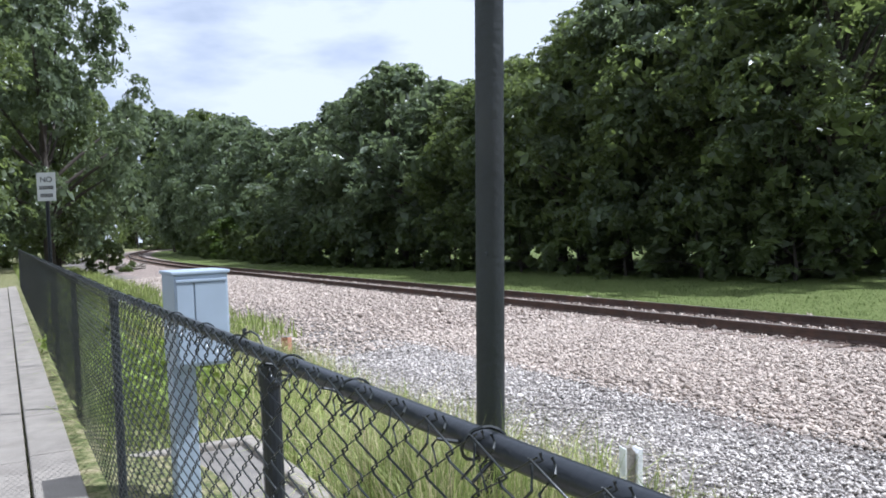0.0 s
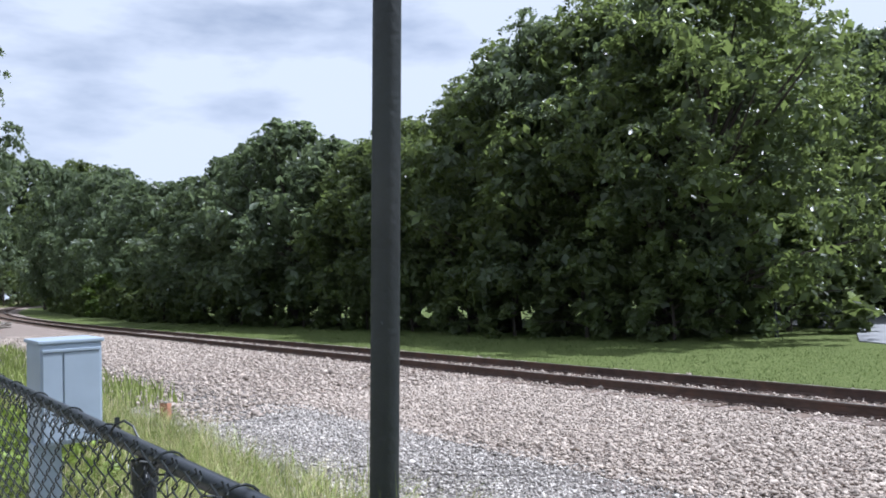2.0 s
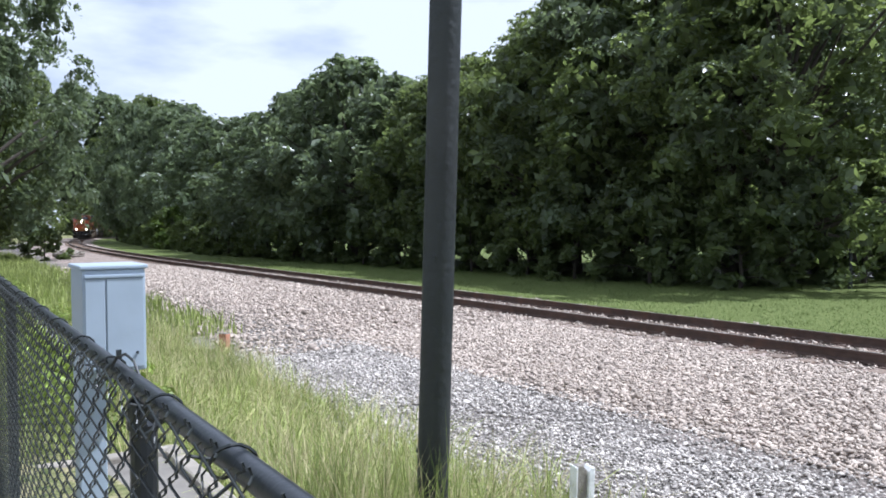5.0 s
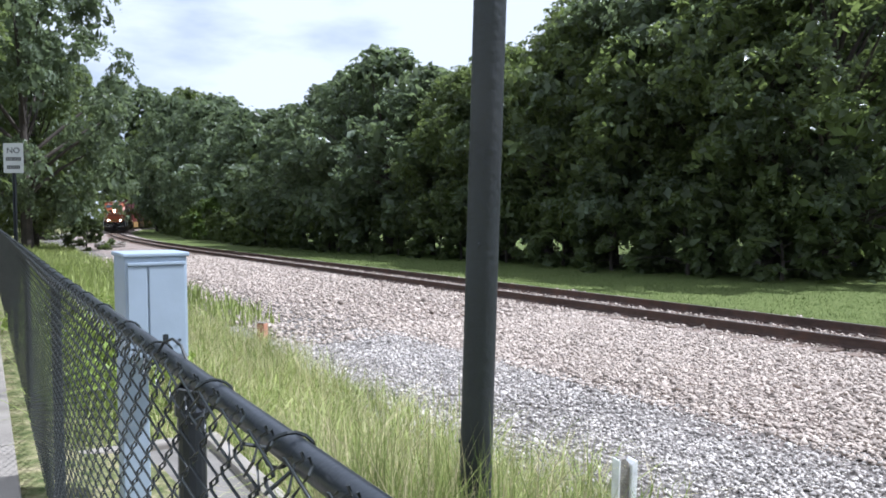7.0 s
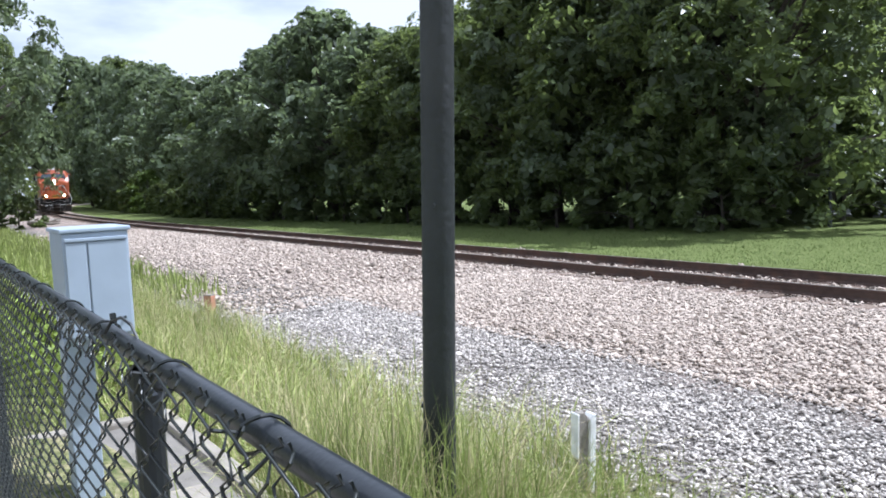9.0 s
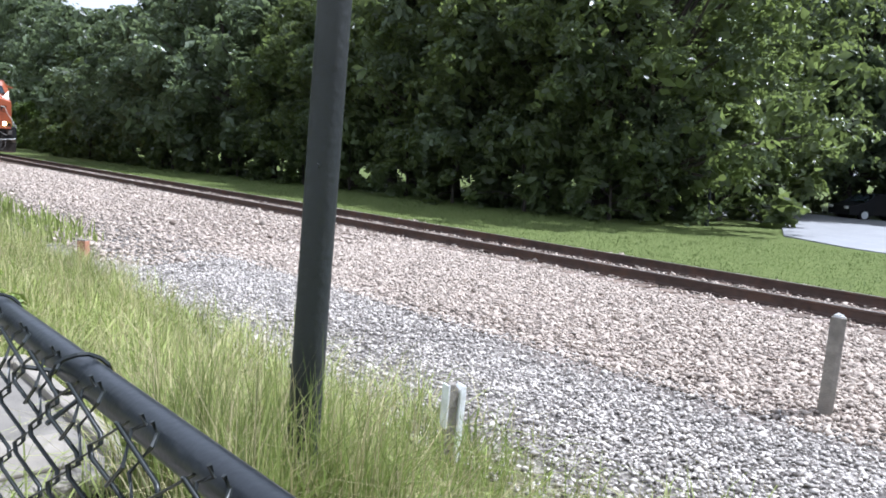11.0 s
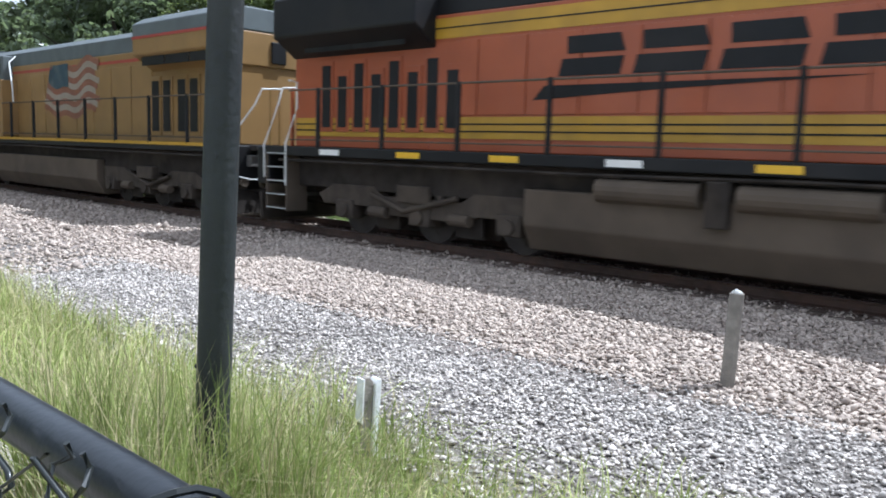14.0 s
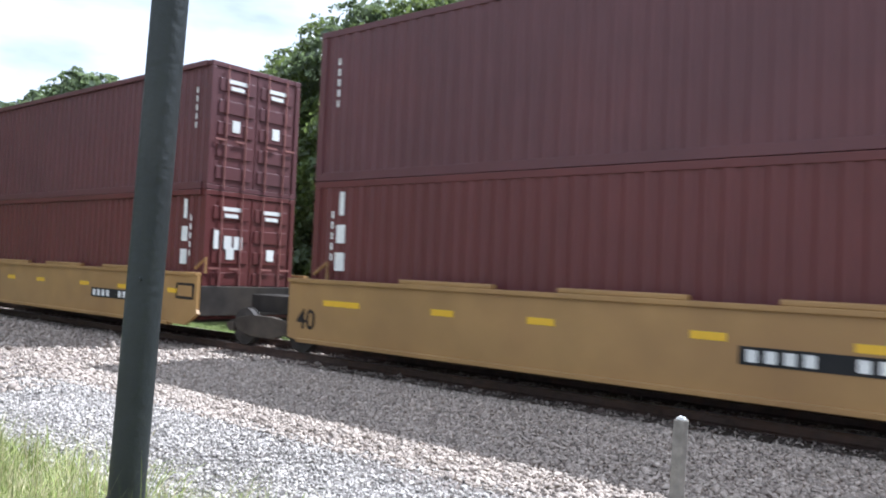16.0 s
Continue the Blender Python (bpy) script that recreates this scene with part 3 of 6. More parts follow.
# ---- things at the verge ----
def build_pole():
    pole = tagged(empty("utility_pole"), "tall dark painted round pole standing in long grass", "pole")
    base, lean = Vector((-3.548, 1.117, -0.50)), Vector((0.088, -0.015, 1.0))
    pts = [base + lean * z for z in (0, 0.5, 1.5, 3, 5, 8.5)]
    bm = tube(B(), pts, [0.074, 0.072, 0.070, 0.068, 0.066, 0.063], 28)
    part("shaft", bm, M_POLE, pole, smooth=True)
    c = base + lean * 1.02
    part("bolt", disc(B(), (c.x - 0.066, c.y - 0.03, c.z), (1, 0.3, 0), 0.012, 0.03, 8), M_POLE, pole)
    c = base + lean * 1.9
    part("bolt", disc(B(), (c.x + 0.05, c.y - 0.055, c.z), (0.6, -0.7, 0), 0.008, 0.02, 8), M_POLE, pole)


def build_cabinet():
    cab = tagged(empty("utility_cabinet"), "grey-blue metal utility cabinet on a post beside the fence", "utility cabinet")
    x0, x1, y0, y1, z0, z1 = -5.40, -5.0, -0.105, 0.215, 0.76, 1.315
    body = part("body", box(B(), x0, x1, y0, y1, z0, z1, 0.008), M_CABINET, cab)
    part("lid", box(B(), x0 - 0.012, x1 + 0.014, y0 - 0.012, y1 + 0.012, z1, z1 + 0.022, 0.006), M_CABINET, cab)
    ym = y0 + 0.115
    for a, b in ((y0 + 0.012, ym - 0.004), (ym + 0.004, y1 - 0.012)):
        door = part("door", box(B(), x1, x1 + 0.012, a, b, z0 + 0.02, z1 - 0.05, 0.004), M_CABINET, cab)
    part("latch", disc(B(), (x1 + 0.016, y1 - 0.05, z0 + 0.1), (1, 0, 0), 0.008, 0.012, 10), M_CABINET_DARK, door, "small dark latch")
    part("drip_rail", box(B(), x1, x1 + 0.018, y0 + 0.01, y1 - 0.01, z1 - 0.045, z1 - 0.028, 0.003), M_CABINET, cab)
    part("post", box(B(), -5.30, -5.12, -0.115, 0.025, -0.2, z0, 0.006), M_CABINET, cab)
    pad = tagged(empty("concrete_pad"), "low rough concrete pad with a raised rim", "concrete pad")
    part("slab", box(B(), -6.55, -4.2, -0.33, 0.75, -0.32, -0.135, 0.02), M_PAD, pad)
    for x in (-6.55, -4.32):
        part("rim", box(B(), x, x + 0.12, -0.33, 0.75, -0.3, -0.085, 0.02), M_CONCRETE, pad)
    part("rim", box(B(), -6.43, -4.32, 0.63, 0.75, -0.3, -0.085, 0.02), M_CONCRETE, pad)
    lid = part("meter_lid", box(B(), -4.95, -4.5, 0.12, 0.5, -0.135, -0.11, 0.008), M_CONCRETE, pad, "flat grey cover plate")


def angle_post(bm, x, y, z0, z1, a, b, th):
    """An upright of L section with chipped top."""
    prism(bm, [(x - a, y), (x, y), (x, y + b), (x - th, y + b), (x - th, y + th), (x - a, y + th)], "z", z0, z1)
    return bm


def build_stakes():
    w = tagged(empty("white_marker_post"), "chipped white painted split wooden marker post in grass", "marker post")
    # left half in grey wood: the post's shaded side given as colour
    bm = prism(B(), [(-0.07, -0.62), (0.012, -0.62), (0.012, 0.565), (-0.02, 0.60), (-0.07, 0.605)], "y", -0.03, 0.03, 0.006)
    inner = part("shaded_half", bm, M_GREYWOOD, w, "half coloured grey as the post's shaded side")
    bm = prism(B(), [(0.016, -0.62), (0.062, -0.62), (0.062, 0.585), (0.04, 0.59), (0.016, 0.555)], "y", -0.05, 0.04, 0.006)
    part("white_half", bm, M_WHITE, w, "white painted half")
    bm = prism(B(), [(-0.085, 0.30), (-0.072, 0.28), (-0.072, 0.60), (-0.085, 0.60)], "y", -0.05, 0.035, 0.004)
    part("flake", bm, M_WHITE, w, "white painted edge")
    w.matrix_basis = pose(-4.49, 2.93, -0.70, 1.0, 1.5, 80)
    g = tagged(empty("wooden_stake"), "weathered grey wooden stake standing in gravel", "stake")
    bm = B()
    prism(bm, [(-0.062, -0.045), (0.02, -0.062), (0.062, -0.03), (0.058, 0.05), (-0.04, 0.06)], "z", -0.3, 0.75, 0.008)
    part("stake", bm, M_GREYWOOD, g)
    bm = B()
    for k in range(7):
        a = k * 0.9
        prism(bm, [(0.03 * math.cos(a) - 0.014, 0.03 * math.sin(a) - 0.014), (0.03 * math.cos(a) + 0.016, 0.03 * math.sin(a) - 0.01), (0.03 * math.cos(a), 0.03 * math.sin(a) + 0.018)], "z", 0.74, 0.762 + 0.006 * (k % 3))
    part("split_top", bm, M_WHITE, g, "pale splintered top")
    g.matrix_basis = pose(-3.22, 6.03, -0.44, 0, 1.5, 20)
    o = tagged(empty("wooden_stake"), "short orange stained wooden stake in the grass edge", "stake")
    part("stake", prism(B(), [(-0.08, -0.06), (0.08, -0.06), (0.08, 0.05), (-0.08, 0.06)], "z", -0.3, 0.40, 0.01), M_REDWOOD, o)
    part("top", prism(B(), [(-0.075, -0.055), (0.075, -0.055), (0.075, 0.045), (-0.075, 0.055)], "z", 0.40, 0.415), M_GREYWOOD, o, "cut grey top")
    o.matrix_basis = pose(-13.9, 3.4, -0.68, 0, 0, 30)


def build_sign():
    s = tagged(empty("parking_sign"), "small pale metal notice sign on a thin dark post", "sign")
    m = pose(-14.8, -0.30, 0, 0, 0, 62)
    part("post", prism(B(), [(-0.03, 0.006), (-0.018, 0.006), (-0.012, 0.03), (0.012, 0.03), (0.018, 0.006), (0.03, 0.006), (0.018, 0.04), (-0.018, 0.04)], "z", -0.25, 2.72), M_VINYL, s)
    board = part("board", box(B(), -0.155, 0.155, -0.002, 0.002, 2.28, 2.75, 0.0), M_SIGN, s)
    lettering("word", "NO", 0.13, M_SIGNTEXT, board, pose(0, -0.004, 2.59, 90, 0, 0), 0.001)
    for z, w in ((2.47, 0.12), (2.34, 0.105)):
        bm = B()
        n = 8 if w > 0.11 else 7
        for k in range(n):
            x = -w + 2 * w * (k + 0.1) / n
            box(bm, x, x + 2 * w / n * 0.75, -0.0055, -0.003, z, z + 0.06)
        part("text_bar", bm, M_SIGNTEXT, board)
    s.matrix_basis = m


build_pole()
build_cabinet()
build_stakes()
build_sign()


# ---- trees ----
def leaf_cloud(r, puffs, n, size, squash=0.8, sprays=9):
    """Leaves in flat sprays set round the skin of each clump, with larger inner leaves that close its heart."""
    R0 = np.array([p[3] for p in puffs])
    C0 = np.array([p[:3] for p in puffs])
    k = len(puffs) * sprays
    who = np.repeat(np.arange(len(puffs)), sprays)
    d = r.normal(0, 1, (k, 3)) + np.array([0, 0, 0.35])
    d /= np.linalg.norm(d, axis=1)[:, None]
    SC = C0[who] + d * (R0[who] * r.uniform(0.6, 1.35, k))[:, None] * np.array([1, 1, squash])
    SR = R0[who] * r.uniform(0.22, 0.44, k)
    lean = d * 0.5 + r.normal(0, 0.22, (k, 3)) + np.array([0, 0, 0.75])
    lean /= np.linalg.norm(lean, axis=1)[:, None]
    n_in = int(n * 0.11)
    n_out = n - n_in
    idx = r.choice(k, n_out, p=SR ** 2 / (SR ** 2).sum())
    o = r.normal(0, 0.5, (n_out, 3)) * SR[idx][:, None]
    flat = (o * lean[idx]).sum(1)[:, None] * lean[idx]
    out = SC[idx] + o - flat * 0.72
    out[:, 2] -= 0.25 * (o ** 2).sum(1) / SR[idx]
    nrm_out = lean[idx] * 0.9 + r.normal(0, 0.55, (n_out, 3))
    ii = r.choice(len(puffs), n_in, p=R0 ** 2 / (R0 ** 2).sum())
    di = r.normal(0, 1, (n_in, 3))
    di /= np.linalg.norm(di, axis=1)[:, None]
    inner = C0[ii] + di * (R0[ii] * r.uniform(0.2, 0.85, n_in))[:, None] * np.array([1, 1, squash])
    P = np.concatenate([out, inner])
    nrm = np.concatenate([nrm_out, di + r.normal(0, 0.5, (n_in, 3))])
    nrm /= np.linalg.norm(nrm, axis=1)[:, None]
    t = np.cross(nrm, r.normal(0, 1, (n, 3)))
    t /= np.linalg.norm(t, axis=1)[:, None]
    u = np.cross(nrm, t)
    s = (size * r.uniform(0.6, 1.35, n) * np.where(np.arange(n) < n_out, 1.0, 2.1))[:, None]
    V = np.stack([P - t * s, P + u * s * 0.5 + nrm * s * 0.12, P + t * s, P - u * s * 0.5 + nrm * s * 0.12], 1)
    F = (np.array([(0, 1, 2), (0, 2, 3)])[None] + 4 * np.arange(n)[:, None, None]).reshape(-1, 3)
    return V.reshape(-1, 3), F


def build_tree(seed, height, radius, leaves, leaf, mat, low=0.12, name="tree", label="", lumps=46):
    """Tapered trunk, limbs that fork, and a crown of leaf clumps at the limb ends and between."""
    r = np.random.default_rng(seed)
    tree = tagged(empty(name), label or "large dense dark green broadleaf tree at the lawn edge", "tree")
    bm = B()
    tube(bm, [(0, 0, -0.3), (0.05, 0.03, height * 0.2), (-0.1, 0.1, height * 0.45), (0.05, 0, height * 0.75)], [height * 0.026, height * 0.019, height * 0.013, height * 0.005], 10)
    puffs = []
    for k in range(lumps):
        u = (k + 0.5) / lumps
        z = height * (low + (1 - low) * u)
        wdt = radius * (0.55 + 0.45 * math.sin(math.pi * min(1, 0.15 + u * 0.95))) * (1.0 if u < 0.7 else 1.0 - (u - 0.7) / 0.3 * 0.75)
        a = k * 2.39996 + r.uniform(-0.4, 0.4)
        q = wdt * r.uniform(0.4, 1.04)
        pr = radius * r.uniform(0.11, 0.23)
        c = (q * math.cos(a), q * math.sin(a), min(z, height - pr * 0.7))
        puffs.append((*c, pr))
        if k % 4 == 0:
            z0 = max(height * 0.12, c[2] * 0.55)
            tube(bm, [(0, 0, z0), (c[0] * 0.5, c[1] * 0.5, z0 * 0.5 + c[2] * 0.5 + 0.2), (c[0] * 0.95, c[1] * 0.95, c[2])], [height * 0.008, height * 0.005, height * 0.0015], 6)
    part("trunk", bm, M_BARK, tree)
    V, F = leaf_cloud(r, puffs, leaves, leaf)
    raw_mesh("crown", V, F, mat, tree)
    return tree


def plant(src, x, y, scale, yaw, tall=None, z=None, label=None, group="trees beyond the track"):
    t = copy_thing(src, pose(0, 0, 0))
    t.matrix_basis = pose(x, y, ground_z(y) if z is None else z, 0, 0, yaw) @ Matrix.Diagonal((scale, scale, tall or scale, 1))
    tagged(t, label=label or "", group=group)
    return t


def build_trees():
    a = build_tree(11, 14.0, 6.2, 36000, 0.12, M_LEAF, lumps=112)
    b = build_tree(12, 14.0, 5.8, 36000, 0.12, M_LEAF_B, lumps=106, label="large dense blue-green broadleaf tree in the woods")
    c = build_tree(13, 14.0, 6.5, 36000, 0.12, M_LEAF, lumps=116)
    far_a = build_tree(16, 14.0, 6.2, 13000, 0.21, M_LEAF_B, lumps=96, label="dense bluish green broadleaf tree in the distant woods")
    far_b = build_tree(17, 14.0, 6.0, 13000, 0.21, M_LEAF, lumps=94, label="dense dark green broadleaf tree in the distant woods")
    y = build_tree(14, 5.0, 2.6, 5000, 0.16, M_LEAF_C, low=0.02, lumps=30, label="bright yellow-green young tree in front of dark woods")
    s = build_tree(15, 3.4, 2.4, 4200, 0.15, M_LEAF, low=0.0, name="bush", lumps=26, label="dark green understorey bush below the trees")
    s["category"] = "bush"
    src = [a, b, c]
    r = random.Random(21)
    # skyline: bearing from the pavement and height of each tree of the front row
    line = ((56, 15.2), (52, 15.0), (48.6, 15.6), (45.2, 15.5), (42.2, 15.0), (39.6, 13.6), (37.2, 12.0), (34.8, 12.9), (32.0, 12.3), (29.4, 13.2), (26.6, 15.6), (24.2, 15.0),
            (22.0, 14.8), (20.2, 13.8), (18.4, 15.4), (16.6, 17.6), (15.2, 19.4), (13.8, 21.8), (12.6, 23.6), (11.6, 25.4), (10.9, 26.4))
    spots = []
    for bearing, tall_m in line:
        tb = math.tan(radians(bearing))
        # the wood's edge comes nearer to the line with the distance
        near_y = 28.4 - 3.6 * max(0.0, min(1.0, (46 - bearing) / 26))
        d0 = 28.4 / math.sin(radians(max(bearing, 20))) + max(0.0, 20 - bearing) * 9.0
        d = near_y / math.sin(radians(max(bearing, 20))) + max(0.0, 20 - bearing) * 9.0
        tall_m = (tall_m - 2.3) * d / d0 + 2.3
        spots.append((-d * math.cos(radians(bearing)), -0.8 + d * math.sin(radians(bearing)) + r.uniform(-0.5, 0.5), max(0.88, min(1.15, tall_m / 14.2)), tall_m))
        if bearing < 50:
            d2 = d * 1.17 + 2
            spots.append((-d2 * math.cos(radians(bearing - 0.6)), -0.8 + d2 * math.sin(radians(bearing - 0.6)), 1.0, tall_m * 1.04))
    # behind the bend of the line
    for x, yy, h in ((-275, 47, 46), (-260, 56, 44), (-285, 38, 50), (-280, 68, 46), (-250, 66, 40), (-300, 58, 48), (-205, 52, 34), (-235, 60, 38), (-300, 28, 56)):
        spots.append((x, yy, 2.4, h))
    # near side of the bend
    for x, yy, k, h in ((-60, 1.8, 1.15, 23), (-66, 2.6, 0.78, 16), (-76, 0.6, 1.15, 22), (-88, 3.2, 0.98, 19), (-104, 5.2, 0.95, 20), (-122, 6.8, 0.95, 22), (-142, 9.0, 0.98, 24), (-52, -8.5, 1.3, 22), (-46, -17, 1.3, 20), (-40, -25, 1.3, 20)):
        spots.append((x, yy, k, h))
    # round the driveway
    for x, yy, k, h in ((-22.5, 37.5, 1.05, 17), (-24, 52, 1.2, 18), (-15, 56, 1.2, 19), (-7, 53, 1.2, 18), (2, 55, 1.2, 18), (11, 53, 1.2, 18), (20, 50, 1.2, 18), (30, 48, 1.2, 18), (-11, 62, 1.3, 22), (-2, 63, 1.3, 22), (7, 63, 1.3, 22), (17, 60, 1.3, 21),
                        (-30, 47, 1.2, 17), (-19, 61, 1.3, 22), (-26, 38, 1.1, 15), (-20, 48.5, 1.2, 17), (-9, 50, 1.2, 17), (-14, 49.5, 1.2, 17)):
        spots.append((x, yy, k, h))
    far_first = [far_a, far_b]
    for i, (x, yy, k, h) in enumerate(spots):
        if i < 3:
            src[i].matrix_basis = pose(x, yy, ground_z(yy), 0, 0, i * 70) @ Matrix.Diagonal((k, k, h / 14.0, 1))
            tagged(src[i], group="trees beyond the track")
        else:
            d = math.hypot(x, yy)
            near = d < 52 or (d < 95 and yy < 4)
            pick = src[i % 3] if near else (far_a, far_b)[i % 2]
            if not near and far_first:
                o = far_first.pop()
                o.matrix_basis = pose(x, yy, ground_z(yy), 0, 0, i * 50) @ Matrix.Diagonal((k, k, h / 14.0, 1))
                tagged(o, group="trees beyond the track")
            else:
                plant(pick, x, yy, k, r.uniform(0, 360), tall=h / 14.0)
    y.matrix_basis = pose(-95, 22.5, -0.85)
    plant(y, -63, 25.0, 0.75, 40)
    # understorey closing the wood's foot
    first = True
    for i in range(30):
        st = -19.5 - i * 3.9
        px, py, _ = on_track(st, max(9.6, 12.9 - 0.075 * (-st - 20)) + r.uniform(-0.4, 1.2))
        k = r.uniform(0.75, 1.2)
        if first:
            s.matrix_basis = pose(px, py, ground_z(py))
            tagged(s, group="bushes along the wood edge")
            first = False
        else:
            plant(s, px, py, k, r.uniform(0, 360), group="bushes along the wood edge")
    for x, yy, k in ((-18.5, 31.5, 1.6), (-20.5, 28.0, 1.5), (-100, 7.0, 0.8), (-86, 1.5, 1.2), (-74, -1.5, 1.2), (-61, 5.5, 0.7), (-80, 7.2, 0.6), (-62, -5, 1.3), (-52, -8, 1.3), (-10, 49, 1.2), (2, 50, 1.1), (-20, 49, 1.4), (12, 49, 1.2), (-205, 44, 3.2), (-225, 42, 3.4), (-240, 46, 3.6), (-250, 34, 3.4), (-265, 40, 3.8), (-190, 40, 2.6), (-175, 37, 2.4), (-160, 33, 2.2), (-145, 31, 2.0), (-15, 51, 1.6), (-5, 50, 1.5), (7, 50, 1.5), (20, 47, 1.5), (-26, 47, 1.5)):
        plant(s, x, yy, k, r.uniform(0, 360), group="bushes along the wood edge")


build_trees()


# ---- rolling stock ----
def bar_letters(parent, x0, x1, z0, z1, y, mat, n=4, slant=0.25, name="lettering_bar"):
    """Slanted plain shapes in place of a company name."""
    w = (x1 - x0) / n
    for k in range(n):
        a = x0 + k * w
        h = z1 - z0
        s = slant * h
        for lo, hi, cut in ((0.0, 0.44, 0.0), (0.56, 1.0, 0.12)):
            pts = [(a + s * lo + w * cut * 0.5, z0 + h * lo), (a + s * lo + w * 0.84, z0 + h * lo), (a + s * hi + w * (0.84 - cut), z0 + h * hi), (a + s * hi, z0 + h * hi)]
            part(name, prism(B(), pts, "y", y - 0.004, y), mat, parent)


def wheelset(parent, x, r=0.53, gauge=1.435):
    bm = B()
    for s in (-1, 1):
        disc(bm, (0, s * (gauge / 2 + 0.06), 0), (0, 1, 0), r, 0.13, 24)
        disc(bm, (0, s * (gauge / 2 - 0.01), 0), (0, 1, 0), r + 0.028, 0.02, 24)
        disc(bm, (0, s * (gauge / 2 + 0.12), 0), (0, 1, 0), 0.16, 0.06, 12)
        for k in range(5):
            a = k * 2 * math.pi / 5
            disc(bm, (0.33 * r / 0.53 * math.cos(a), s * (gauge / 2 + 0.125), 0.33 * r / 0.53 * math.sin(a)), (0, 1, 0), 0.05, 0.02, 8)
    disc(bm, (0, 0, 0), (0, 1, 0), 0.09, gauge, 10)
    ob = part("wheelset", bm, M_WHEEL, parent)
    ob.location = (x, 0, r)
    WHEELS.append((ob, x, r))
    return ob


WHEELS = []


def loco_truck(parent, xc):
    for sd in (-1, 1):
        y = sd * 1.12
        bm = B()
        prism(bm, [(xc - 2.75, 0.82), (xc - 2.3, 1.05), (xc - 1.2, 1.05), (xc - 0.95, 0.85), (xc + 0.95, 0.85), (xc + 1.2, 1.05), (xc + 2.3, 1.05), (xc + 2.75, 0.82),
                   (xc + 2.6, 0.62), (xc + 1.3, 0.66), (xc + 0.9, 0.5), (xc - 0.9, 0.5), (xc - 1.3, 0.66), (xc - 2.6, 0.62)], "y", y - 0.09, y + 0.09, 0.02)
        for dx in (-1.95, 0, 1.95):
            box(bm, xc + dx - 0.24, xc + dx + 0.24, y - 0.14, y + 0.14, 0.36, 0.74, 0.03)
            disc(bm, (xc + dx, y + sd * 0.16, 0.53), (0, 1, 0), 0.14, 0.08, 12)
            for e in (-0.42, 0.42):
                disc(bm, (xc + dx + e, y + sd * 0.02, 0.82), (0, 0, 1), 0.09, 0.3, 10)
        tube(bm, [(xc - 1.2, y + sd * 0.13, 0.9), (xc - 0.3, y + sd * 0.2, 0.62), (xc + 0.9, y + sd * 0.14, 0.95)], 0.05, 8)
        box(bm, xc - 0.55, xc + 0.25, y - 0.05, y + sd * 0.2 + 0.05, 0.78, 1.12, 0.03)
        part("truck_frame", bm, M_TRUCK, parent)
        for e in (-1.0, 0.95, 2.55):
            bm = disc(B(), (xc + e, y + sd * 0.12, 0.55), (1, 0, 0), 0.11, 0.42, 12)
            part("brake_cylinder", bm, M_TANK, parent)
    for dx in (-1.1, 0.85, 2.7):
        part("traction_motor", box(B(), xc + dx - 0.62, xc + dx + 0.5, -0.6, 0.6, 0.16, 0.98, 0.06), M_UNDER, parent)
    for sd in (-1, 1):
        for dx in (-1.0, 0.95):
            part("brake_beam", box(B(), xc + dx - 0.3, xc + dx + 0.3, sd * 0.98 - 0.03, sd * 0.98 + 0.03, 0.2, 0.62, 0.02), M_UNDER, parent)
    for dx in (-1.95, 0, 1.95):
        wheelset(parent, xc + dx)


def steps_block(parent, x0, x1, sd, mat):
    """Corner steps: side plates and five treads."""
    y0, y1 = sd * 1.0, sd * 1.52
    ya, yb = min(y0, y1), max(y0, y1)
    for x in (x0, x1):
        part("step_side", box(B(), x - 0.02, x + 0.02, ya, yb, 0.38, 1.75, 0.006), mat, parent)
    for k in range(5):
        z = 0.42 + k * 0.30
        part("step_tread", box(B(), x0 + 0.02, x1 - 0.02, ya, yb - 0.01 if sd < 0 else yb, z, z + 0.035, 0.004), M_TANK, parent)
        part("tread_edge", box(B(), x0 + 0.02, x1 - 0.02, sd * 1.525 - 0.006, sd * 1.525 + 0.006, z + 0.008, z + 0.03), M_SIGN, parent)


